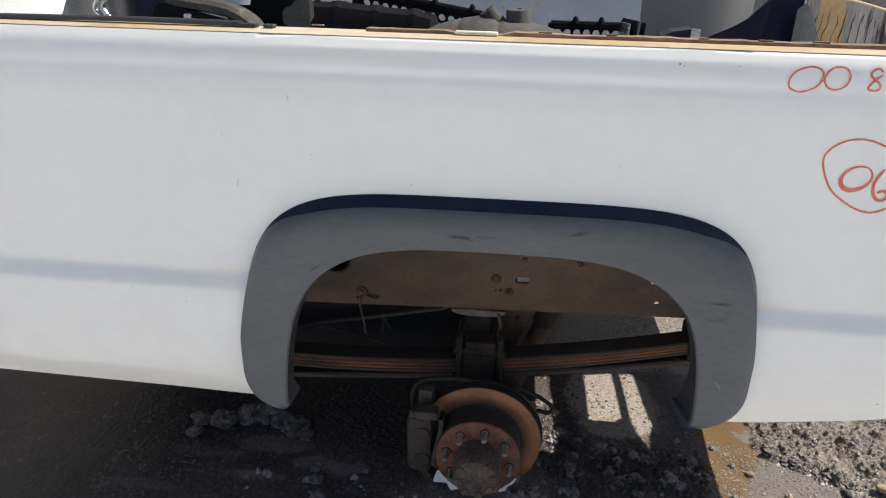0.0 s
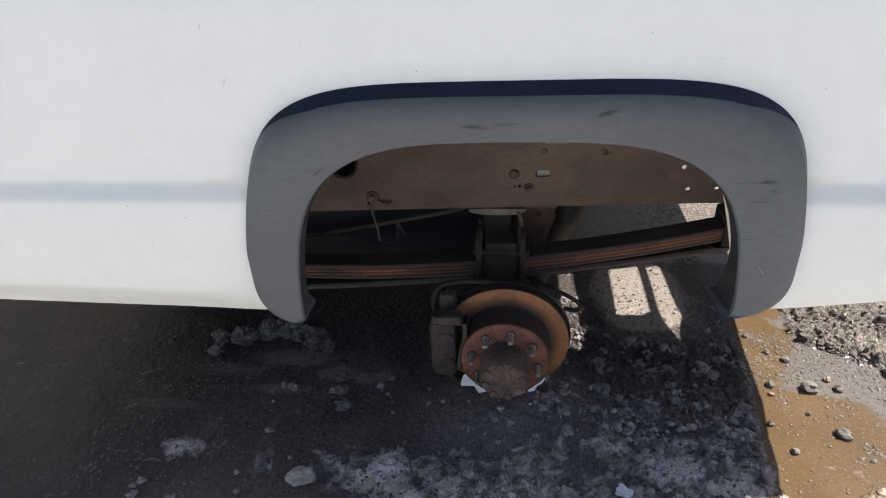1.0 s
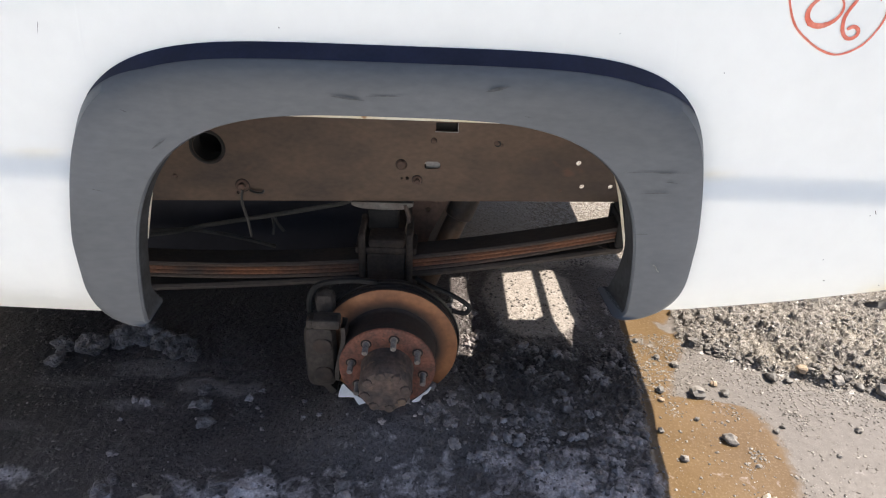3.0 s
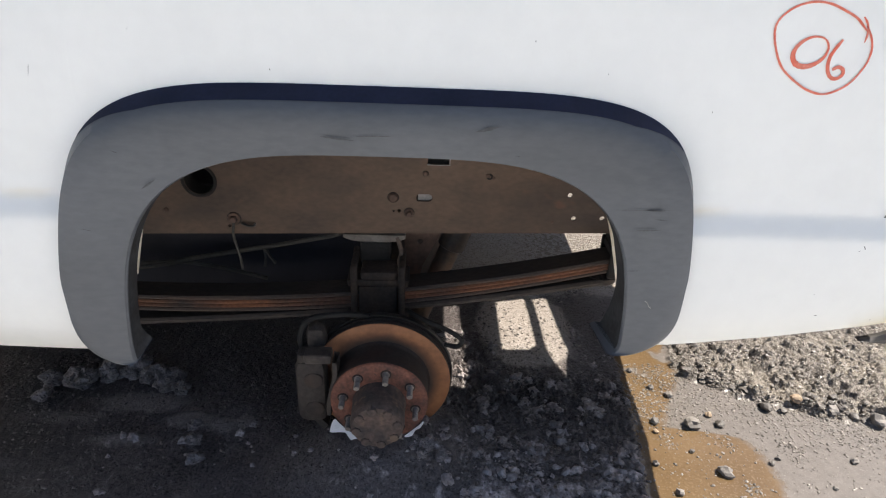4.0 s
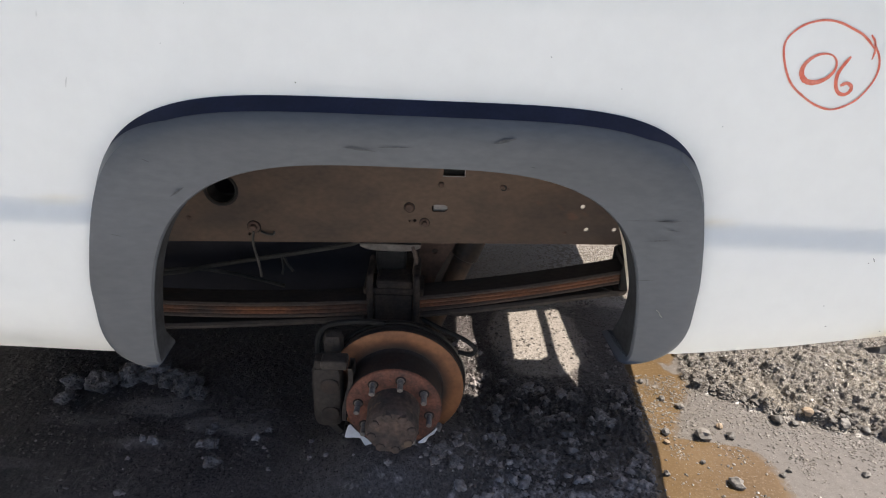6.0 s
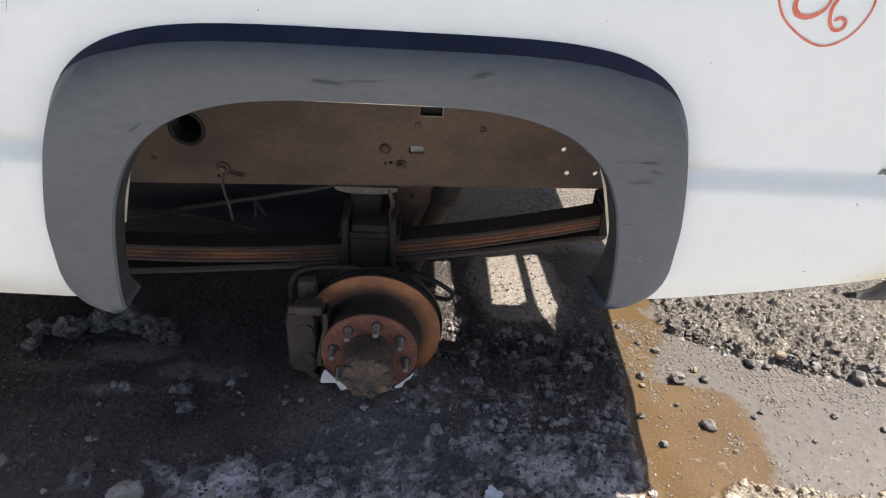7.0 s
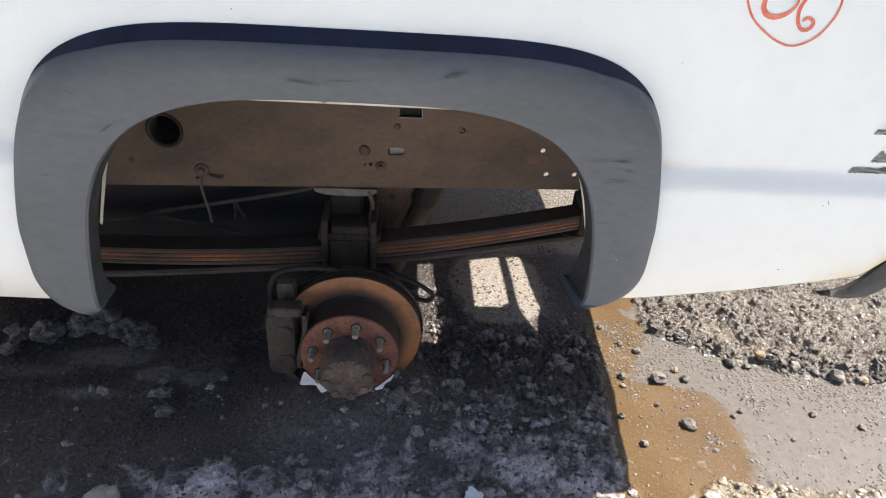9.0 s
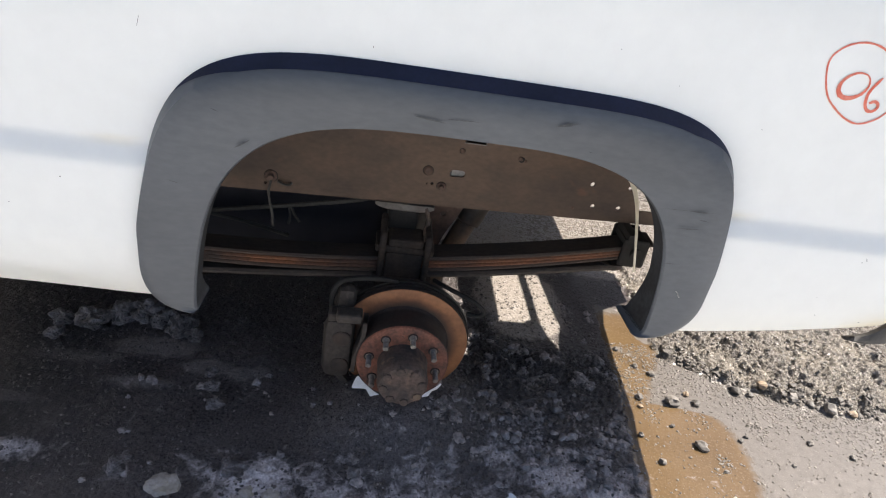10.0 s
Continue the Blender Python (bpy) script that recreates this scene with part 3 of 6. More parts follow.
def ground_z(x, y):
    """The height of the ground at a place."""
    i = int(np.clip(np.searchsorted(GRID_X, x) - 1, 0, len(GRID_X) - 2))
    j = int(np.clip(np.searchsorted(GRID_Y, y) - 1, 0, len(GRID_Y) - 2))
    u, v = (x - GRID_X[i]) / (GRID_X[i + 1] - GRID_X[i]), (y - GRID_Y[j]) / (GRID_Y[j + 1] - GRID_Y[j])
    q = GROUND_Z[j:j + 2, i:i + 2]
    return float((q[0, 0] * (1 - u) + q[0, 1] * u) * (1 - v) + (q[1, 0] * (1 - u) + q[1, 1] * u) * v)


def zone_at(k, x, y):
    """One zone's share at a place."""
    return float(GROUND_ZONES[k][min(np.searchsorted(GRID_Y, y), len(GRID_Y) - 1), min(np.searchsorted(GRID_X, x), len(GRID_X) - 1)])


def ramp01(v, a, b):
    return min(1.0, max(0.0, (v - a) / (b - a)))


def build_ground():
    w, h = len(GRID_X), len(GRID_Y)
    k = np.arange(w * h).reshape(h, w)
    faces = np.stack([k[:-1, :-1], k[:-1, 1:], k[1:, 1:], k[1:, :-1]], 2).reshape(-1, 4)
    me = bpy.data.meshes.new("ground")
    me.vertices.add(w * h)
    me.vertices.foreach_set("co", np.stack([PLACE_X, PLACE_Y, GROUND_Z], 2).ravel())
    me.loops.add(faces.size)
    me.loops.foreach_set("vertex_index", faces.ravel().astype(np.int32))
    me.polygons.add(len(faces))
    me.polygons.foreach_set("loop_start", np.arange(0, faces.size, 4, dtype=np.int32))
    for name, data in zip(("puddle", "gravel", "snow", "flat", "frost", "melt", "dust", "rough", "sun_pale", "left_shade"), GROUND_ZONES):
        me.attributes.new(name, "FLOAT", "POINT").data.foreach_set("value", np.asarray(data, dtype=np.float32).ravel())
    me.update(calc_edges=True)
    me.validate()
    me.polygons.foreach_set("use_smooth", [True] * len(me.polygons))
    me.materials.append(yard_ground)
    return tagged(new("ground", me), "wet muddy yard with dirty ice, a brown puddle and snow", "ground", kind="structure")


ground = build_ground()


def build_sky_screens():
    """Plain unseen walls, added on all sides to block low sky light."""
    for name, x0, x1, y0, y1 in (("wall_north", -11.0, 9.0, 4.6, 4.7), ("wall_south", -11.0, 9.0, -13.1, -13.0), ("wall_east", 9.0, 9.1, -13.0, 4.6), ("wall_west", -11.1, -11.0, -13.0, 4.6)):
        me = bpy.data.meshes.new(name)
        bm = bmesh.new()
        bmesh.ops.create_cube(bm, size=1.0)
        for v in bm.verts:
            v.co = Vector((x0 if v.co.x < 0 else x1, y0 if v.co.y < 0 else y1, -0.1 if v.co.z < 0 else 2.3))
        bm.to_mesh(me)
        bm.free()
        me.materials.append(sky_screen)
        tagged(new(name, me), "plain grey unseen wall added to block low sky light", "fence", kind="structure")


build_sky_screens()

# ---- truck ----
truck = new("pickup_truck")
tagged(truck, "white wrecked pickup truck with rear wheel removed", "truck")


def arch(a, n, z0, h, taper, foot, tuck, count=72, x0=0.0):
    """A wheel-opening outline from the front foot over the top to the rear foot, as (x, z)."""
    def leg(f):
        return [(a - tuck * (1 - i / 10) ** 3, f + (z0 - f) * i / 10) for i in range(10)]

    pts = [(-x, z) for x, z in leg(foot[0])]
    for i in range(count + 1):
        th = math.pi * (1 - i / count)
        c, s = math.cos(th), math.sin(th)
        u = abs(s) ** (2 / n)
        pts.append((math.copysign(abs(c) ** (2 / n), c) * a * (1 - taper * u), z0 + h * u))
    pts += leg(foot[1])[::-1]
    return [(x + x0 * (0.3 + 0.7 * ramp01(z, 0.5, 0.85)), z) for x, z in pts]


def side_y(z):
    """The bed side's bulge: outward is minus y."""
    zs = (0.44, 0.455, 0.50, 0.57, 0.68, 0.724, 0.731, 0.755, 0.762, 0.80, 0.95, 1.12, 1.16, 1.175, 1.19, 1.205, 1.22, 1.238, 1.245)
    ys = (-0.012, -0.026, -0.044, -0.055, -0.060, -0.0597, -0.0575, -0.0478, -0.0456, -0.045, -0.047, -0.0455, -0.0440, -0.0415, -0.0375, -0.0345, -0.032, -0.024, -0.008)
    return float(np.interp(z, zs, ys))


def rail_tilt(x):
    """The rail drops a little towards the rear."""
    return -0.0105 - 0.0105 * (x - 0.35)


OPEN = arch(0.435, 3.2, 0.58, 0.300, 0.04, (0.44, 0.44), 0.0, x0=0.012)


def open_top(x):
    best = 0.0
    for (x0, z0), (x1, z1) in zip(OPEN, OPEN[1:]):
        if x0 <= x <= x1 and x1 > x0:
            best = max(best, z0 + (z1 - z0) * (x - x0) / (x1 - x0))
    return best


def bottom_z(x):
    return float(np.interp(x, (-2.2, -1.15, -0.86, -0.53, 0.535, 0.74, 0.884, 0.945, 0.99, 1.015), (0.482, 0.455, 0.444, 0.4355, 0.493, 0.523, 0.551, 0.566, 0.612, 0.68)))


def build_bed_side():
    bm = bmesh.new()
    xs = sorted(set([round(v, 4) for v in list(np.arange(-2.2, -0.46, 0.03)) + list(np.arange(-0.46, -0.30, 0.004)) + list(np.arange(-0.30, 0.30, 0.012)) + list(np.arange(0.30, 0.46, 0.004)) + list(np.arange(0.46, 1.015, 0.02)) + [1.015]]))
    zref = np.concatenate([np.linspace(0, 0.12, 5), np.linspace(0.14, 0.86, 76), np.linspace(0.87, 1, 16)])
    rows = []
    for x in xs:
        z0 = max(bottom_z(x), open_top(x) if abs(x) < 0.45 else 0)
        press = 0.007 * ramp01(-0.60 - x, 0.0, 0.05)
        col = [Vector((x, press * math.exp(-(((1.245 - z0) * t - 0.026) / 0.009) ** 2) + side_y(z0 + (1.245 - z0) * t), z0 + (1.245 - z0) * t + rail_tilt(x) * ramp01(z0 + (1.245 - z0) * t, 0.95, 1.2))) for t in zref]
        rows.append([Vector((x, 0.02 if abs(x) > 0.46 else -0.032, z0 + 0.004)), *col, Vector((x, 0.06, 1.244 + rail_tilt(x))), Vector((x, 0.065, 1.20 + rail_tilt(x)))])
    loft(bm, rows)
    side = part("bed_side", bm, side_paint, truck, "white painted bed side with marker numbers", smooth=True)
    tint = []
    for v in side.data.vertices:
        x, z = v.co.x, v.co.z
        up = max(0.0, z - bottom_z(x))
        rear = ramp01(x, 0.84, 0.93) * math.exp(-(up / 0.020) ** 1.5) * (0.75 + 0.5 * noise.noise(Vector((x * 25, z * 25, 0))))
        faint = 0.16 * math.exp(-up / 0.05) + 0.30 * math.exp(-((z - 0.764) / 0.008) ** 2) * ramp01(0.60 - abs(x), 0.0, 0.06) * ramp01(abs(x), 0.5, 0.53)
        tint.append(min(1.0, max(0.0, rear * 0.8 + faint)))
    side.data.attributes.new("stain", "FLOAT", "POINT").data.foreach_set("value", tint)
    return side


bed_side = build_bed_side()


def rim(front, rear, top, xc=0.03, steps=60):
    """An uneven wheel-opening outline, as (x, z). Each side: half width, squareness, height of the shoulder, taper, foot, tuck of its rounded corner."""
    sides = []
    for a, n, z0, taper, foot, tuck in (front, rear):
        leg, high = [], 0.65 * (z0 - foot)
        for i in range(18):
            phi = math.pi / 2 * i / 18
            leg.append((a - tuck * (1 - math.sin(phi) ** 0.87), foot + high * (1 - math.cos(phi) ** 0.87)))
        for i in range(8):
            leg.append((a, foot + high + (z0 - foot - high) * i / 8))
        for i in range(steps + 1):
            u = math.sin(math.pi / 2 * i / steps)
            ease = (math.hypot(u, 0.1) - 0.1) / (math.hypot(1.0, 0.1) - 0.1)
            leg.append((max(0.0, 1 - u ** n) ** (1 / n) * a * (1 - taper * ease), z0 + (top - z0) * u))
        sides.append(leg)
    return [(xc - x, z) for x, z in sides[0]] + [(xc + x, z) for x, z in sides[1][::-1][1:]]


def build_flare():
    outer = rim((0.545, 4.8, 0.606, 0.121, 0.446, 0.085), (0.513, 4.85, 0.645, 0.080, 0.490, 0.100), 0.9505)
    ridge = rim((0.538, 4.8, 0.604, 0.121, 0.450, 0.085), (0.505, 4.85, 0.643, 0.080, 0.493, 0.100), 0.930)
    brow = rim((0.523, 4.6, 0.592, 0.117, 0.453, 0.075), (0.490, 4.65, 0.630, 0.078, 0.495, 0.090), 0.917)
    face = rim((0.492, 4.2, 0.545, 0.100, 0.454, 0.045), (0.460, 4.1, 0.580, 0.069, 0.496, 0.060), 0.888)
    inner = rim((0.447, 3.6, 0.480, 0.077, 0.457, 0.004), (0.412, 3.47, 0.530, 0.057, 0.496, 0.020), 0.852)
    lip = [(x - math.copysign(0.0035, x - 0.03), z - 0.0006 * ramp01(z, 0.75, 0.84)) for x, z in inner]
    bm = bmesh.new()

    def turned(x, z):
        """The inward return, deeper towards the rear, with a torn flap at each foot."""
        flap = ramp01(0.510 - z, 0.0, 0.045) if x < 0.03 else ramp01(0.62 - z, 0.0, 0.13)
        depth = -0.036 + 0.012 * ramp01(x, -0.38, 0.42) + (0.014 if x < 0.03 else 0.032) * flap
        return Vector((x + (0.007 if x < 0.03 else -0.014) * flap ** 2, depth, z + flap * (0.010 + 0.008 * noise.noise(Vector((x * 60, z * 60, 1))))))

    rows = [[Vector((x, y, z)) for x, z in o] for o, y in ((outer, -0.040), (outer, -0.047), (ridge, -0.0745), (brow, -0.0815), (face, -0.0827), (inner, -0.0775), (lip, -0.0735))]
    rows.append([turned(x, z) for x, z in lip])
    rows.append([turned(x - math.copysign(0.003, 0.03 - x), z) for x, z in lip])
    rows.append([Vector((x, -0.040, z)) for x, z in outer])
    loft(bm, rows)
    cap_ends(bm)
    flare = part("wheel_flare", bm, flare_plastic, truck, "scuffed dark grey plastic wheel arch flare", smooth=True)
    # inside of the turned lip, a darker skin that paints in its shade
    bm = bmesh.new()
    skin = [(x + math.copysign(0.0006, 0.03 - x), z) for x, z in lip]
    loft(bm, [[Vector((x, -0.0715, z - 0.0003)) for x, z in skin], [turned(x, z - 0.0003) for x, z in skin], [turned(x + math.copysign(0.0004, x - 0.03), z) for x, z in skin]])
    part("turned_lip", bm, lip_shade, flare, "inside of the flare lip, shade painted in", smooth=True)
    # dark blue strip along the top, the sky's reflection painted on
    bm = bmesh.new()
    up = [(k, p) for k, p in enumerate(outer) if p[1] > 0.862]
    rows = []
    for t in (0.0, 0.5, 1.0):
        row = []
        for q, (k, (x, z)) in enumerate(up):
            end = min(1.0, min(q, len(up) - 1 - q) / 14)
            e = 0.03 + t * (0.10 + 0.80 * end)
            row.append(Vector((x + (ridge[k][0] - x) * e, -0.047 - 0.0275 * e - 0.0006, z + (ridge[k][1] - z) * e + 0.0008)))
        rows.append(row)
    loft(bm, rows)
    part("sealing_band", bm, sky_navy, flare, "top of the flare tinted navy, the sky's reflection painted on", smooth=True)
    # scrapes worn into the plastic
    for x, z, w, h, tilt in ((-0.043, 0.881, 0.054, 0.0042, -6), (0.012, 0.886, 0.056, 0.0020, 2), (0.433, 0.780, 0.118, 0.0012, 1), (0.451, 0.7795, 0.034, 0.0028, -2), (0.444, 0.745, 0.048, 0.0024, 3), (0.463, 0.764, 0.022, 0.0018, -5), (0.435, 0.671, 0.034, 0.0014, 2), (0.178, 0.902, 0.040, 0.007, 14), (-0.372, 0.850, 0.013, 0.0016, -20), (0.2275, 0.862, 0.013, 0.0015, -8), (-0.33, 0.80, 0.030, 0.004, 35), (-0.44, 0.72, 0.02, 0.0015, -12)):
        bm = bmesh.new()
        n = 9
        top = [(x + w * (i / (n - 1) - 0.5), z + h * 0.5 * math.sin(math.pi * i / (n - 1)) * (0.6 + 0.4 * random.random())) for i in range(n)]
        low = [(x + w * (i / (n - 1) - 0.5), z - h * 0.5 * math.sin(math.pi * i / (n - 1)) * (0.6 + 0.4 * random.random())) for i in range(n)]
        ca, sa = math.cos(radians(tilt)), math.sin(radians(tilt))
        rows = [[Vector((x + (u - x) * ca - (v - z) * sa, -0.0853, z + (u - x) * sa + (v - z) * ca)) for u, v in ln] for ln in (top, low)]
        loft(bm, rows)
        part("scrape", bm, scuff, flare)
    # pale nick in the plastic
    bm = bmesh.new()
    tube(bm, [(0.465, -0.0845, 0.613), (0.470, -0.0850, 0.609), (0.473, -0.0850, 0.603), (0.477, -0.0845, 0.599)], 0.0009, 5)
    part("scratch", bm, chip_grey, flare, "pale scratch in the plastic")


build_flare()


def build_frame(y, sign):
    """A channel-section rail that rises a little towards the rear."""
    rise = 0.030
    holes = [circle(-0.434, 0.617, 0.034, 24), circle(0.451, 0.534, 0.0064, 12), circle(0.435, 0.594, 0.0064, 12), circle(0.520, 0.535, 0.0064, 12), circle(0.536, 0.595, 0.0064, 12), circle(-0.376, 0.502, 0.004, 8),
             [(0.095, 0.666), (0.145, 0.666), (0.145, 0.687), (0.095, 0.687)], [(0.073, 0.573), (0.101, 0.573), (0.1065, 0.576), (0.1085, 0.5815), (0.1065, 0.588), (0.101, 0.5915), (0.076, 0.5915), (0.071, 0.587), (0.070, 0.579)], circle(0.030, 0.548, 0.0045, 8), circle(0.017, 0.547, 0.003, 8)]
    holes = [[(u, v - 0.016 * u) for u, v in h] for h in holes]
    bm = bmesh.new()
    plate(bm, [(-1.6, 0.4915), (0.72, 0.4915), (0.72, 0.523), (0.572, 0.525), (0.560, 0.545), (0.553, 0.575), (0.553, 0.694), (-1.6, 0.694)], holes, lambda u, v, w: Vector((u, y + sign * w, v + rise * u)), 0.006)
    tilt = Matrix.Shear("XY", 4, (0, 0))
    tilt[2][0] = rise
    for x1, z0, z1 in ((0.72, 0.4875, 0.492), (0.553, 0.6935, 0.698)):
        box(bm, -1.6, x1, min(y, y + sign * 0.07), max(y, y + sign * 0.07), z0, z1, 0.0, tilt)
    rail = part("frame_rail", bm, frame_rust, truck, "rusty brown steel frame rail with bolt holes")
    if sign < 0:
        return rail
    # rolled rim of the large hole, rivets and bolts
    bm = bmesh.new()
    lathe(bm, [(0.034, -0.001), (0.038, -0.0035), (0.042, -0.001)], origin=(-0.434, y, 0.611), seg=28, closed=True)
    lathe(bm, [(0.033, 0.0), (0.033, 0.05)], origin=(-0.434, y, 0.611), seg=28)
    part("hole_collar", bm, grime, rail, smooth=True)
    for x, z, r, d in ((0.016, 0.583, 0.0125, 0.007), (0.091, 0.645, 0.006, 0.004), (0.236, 0.644, 0.0055, 0.003), (0.250, 0.639, 0.004, 0.002), (-0.52, 0.535, 0.006, 0.004), (0.40, 0.53, 0.004, 0.002)):
        bm = bmesh.new()
        lathe(bm, [(r, 0.0), (r, -d * 0.5), (r * 0.7, -d), (0.0, -d * 1.1)], origin=(x, y, z), seg=14)
        part("rivet", bm, bracket_rust, rail, smooth=True)
    for x, z, r in ((0.054, 0.545, 0.0115), (-0.363, 0.517, 0.0155)):
        bm = bmesh.new()
        lathe(bm, [(r, 0.0), (r, -0.003), (r * 0.95, -0.0045), (r * 0.55, -0.005)], origin=(x, y, z), seg=18)
        lathe(bm, [(r * 0.62, -0.004), (r * 0.62, -0.013), (r * 0.5, -0.015), (0, -0.015)], origin=(x, y, z), seg=6)
        part("bolt", bm, bracket_rust, rail)
    # near-black box added behind the square hole to keep it dark
    bm = bmesh.new()
    box(bm, 0.07, 0.18, y + 0.012, y + 0.05, 0.640, 0.692, 0.002)
    part("backing_plate", bm, grime, rail)
    bm = bmesh.new()
    box(bm, 0.074, 0.135, y + 0.008, y + 0.013, 0.555, 0.612, 0.002)
    part("bracket_plate", bm, bare_grey, rail, "dull grey bracket behind the slotted hole")
    # dark rings paint in the shaded recess round each fastener
    for x, z, r in ((0.016, 0.583, 0.0138), (0.091, 0.645, 0.0072), (0.240, 0.6415, 0.0078), (0.054, 0.545, 0.0128), (-0.363, 0.517, 0.0172)):
        bm = bmesh.new()
        lathe(bm, [(r, -0.0004), (r * 0.9, -0.0012), (r * 0.45, -0.0012)], origin=(x, y, z), seg=20)
        part("rust_ring", bm, grime, rail, "dark ring round a fastener, its recess shade painted on", smooth=True)
    bm = bmesh.new()
    for x0, x1, z0, z1 in ((0.0935, 0.1465, 0.6640, 0.6655), (0.1455, 0.1470, 0.6650, 0.6880)):
        box(bm, x0, x1, y - 0.0012, y + 0.003, z0 + 0.0019, z1 + 0.0019, 0.0)
    part("slot_edge", bm, bare_grey, rail, "pale edge of the slot")
    bm = bmesh.new()
    tube(bm, [(-0.361, y - 0.014, 0.512), (-0.366, y - 0.012, 0.48), (-0.363, y - 0.010, 0.452), (-0.356, y - 0.012, 0.42), (-0.353, y - 0.012, 0.385)], 0.0035, 6)
    part("hanging_wire", bm, cable_grey, rail, smooth=True)
    bm = bmesh.new()
    tube(bm, [(-0.346, y - 0.004, 0.506), (-0.330, y - 0.008, 0.502), (-0.316, y - 0.010, 0.503), (-0.312, y - 0.008, 0.509)], 0.003, 6)
    part("clip", bm, black_strip, rail, smooth=True)
    return rail


build_frame(0.403, 1)
build_frame(1.46, -1)


def spring_z(x):
    return 0.3605 + 0.122 * x + 0.115 * x * x


def build_spring(y0):
    sp = new("leaf_spring")
    sp.parent = truck
    t = 0.0098
    for k, (xa, xb, mm) in enumerate(((-0.8, 0.62, spring_brown), (-0.78, 0.60, spring_rust), (-0.74, 0.585, spring_rust), (-0.70, 0.57, spring_brown), (-0.64, 0.535, overload_brown))):
        bm = bmesh.new()
        rows = []
        for x in np.linspace(xa, xb, 44):
            gap = 0.0 if k < 4 else 0.002 + 0.065 * x * x
            fade = 0.0022 * k * ramp01(x, 0.15, 0.5)
            z = spring_z(x) - k * (0.0098 + 0.0012) - gap + fade
            r, t = (0.0034, 0.0098) if k < 4 else (0.005, 0.0155)
            rows.append([Vector((x, y0 + dy, z + dz)) for dy, dz in ((r, 0), (0, -r), (0, -t + r), (r, -t), (0.07 - r, -t), (0.07, -t + r), (0.07, -r), (0.07 - r, 0), (r, 0))])
        loft(bm, rows)
        cap_ends(bm)
        if k == 4:
            lathe(bm, [(0.0, -t + 0.0006), (0.033, -t + 0.0006), (0.0346, -t + 0.004), (0.0346, -0.004), (0.033, -0.0006), (0.0, -0.0006)], axis_to=(0, 0, 1), origin=(0.535, y0 + 0.035, z), seg=28)
        part("leaf", bm, mm, sp, "dark overload leaf" if k == 4 else "")
    bm = bmesh.new()
    rows = []
    for x in np.linspace(-0.79, 0.615, 40):
        z = spring_z(x)
        rows.append([Vector((x, y0 + dy, z + dz)) for dy, dz in ((0.0015, -0.0012), (0.0035, 0.0016), (0.067, 0.0016), (0.0685, -0.0012), (0.0015, -0.0012))])
    loft(bm, rows)
    part("grime", bm, leaf_grime, sp, "dark oily grime on the top leaf")
    bm = bmesh.new()
    rows = []
    for x in np.linspace(-0.62, 0.53, 40):
        z = spring_z(x) - 4 * 0.011 - 0.002 - 0.065 * x * x + 0.0088 * ramp01(x, 0.15, 0.5)
        rows.append([Vector((x, y0 + dy, z + dz)) for dy, dz in ((0.004, -0.0008), (0.006, 0.0012), (0.065, 0.0012), (0.067, -0.0008), (0.004, -0.0008))])
    loft(bm, rows)
    part("grime", bm, leaf_grime, sp, "dark oily grime on the overload leaf")
    # U-bolts over the pack, top plate, rear hanger
    for x in (-0.074, 0.040):
        bm = bmesh.new()
        tube(bm, [(x, y0 - 0.012, 0.18), (x, y0 - 0.012, 0.33), (x, y0 - 0.010, 0.412), (x, y0 + 0.006, 0.425), (x, y0 + 0.064, 0.425), (x, y0 + 0.080, 0.412), (x, y0 + 0.082, 0.18)], 0.0086, 10, 5)
        part("u_bolt", bm, clamp_metal, sp, smooth=True)
    bm = bmesh.new()
    box(bm, -0.092, 0.058, y0 - 0.006, y0 + 0.076, 0.372, 0.392, 0.006)
    box(bm, -0.060, 0.030, y0 - 0.004, y0 + 0.072, 0.388, 0.412, 0.008)
    box(bm, -0.064, 0.030, y0 - 0.010, y0 - 0.001, 0.262, 0.376, 0.004)
    box(bm, -0.094, 0.060, y0 - 0.012, y0 + 0.078, 0.292, 0.310, 0.005)
    part("clamp_plate", bm, clamp_metal, sp)
    bm = bmesh.new()
    for dy in (-0.012, 0.074):
        box(bm, 0.534, 0.604, y0 + dy, y0 + dy + 0.008, 0.412, 0.492, 0.006)
    box(bm, 0.542, 0.566, y0 - 0.012, y0 + 0.082, 0.484, 0.505, 0.004)
    box(bm, 0.538, 0.600, y0 - 0.003, y0 + 0.073, 0.470, 0.488, 0.003)
    lathe(bm, [(0.0, -0.022), (0.014, -0.022), (0.014, 0.092), (0.0, 0.092)], origin=(0.572, y0, 0.455), seg=12)
    part("hanger", bm, grime, sp)
    return sp


build_spring(0.345)
build_spring(1.455)


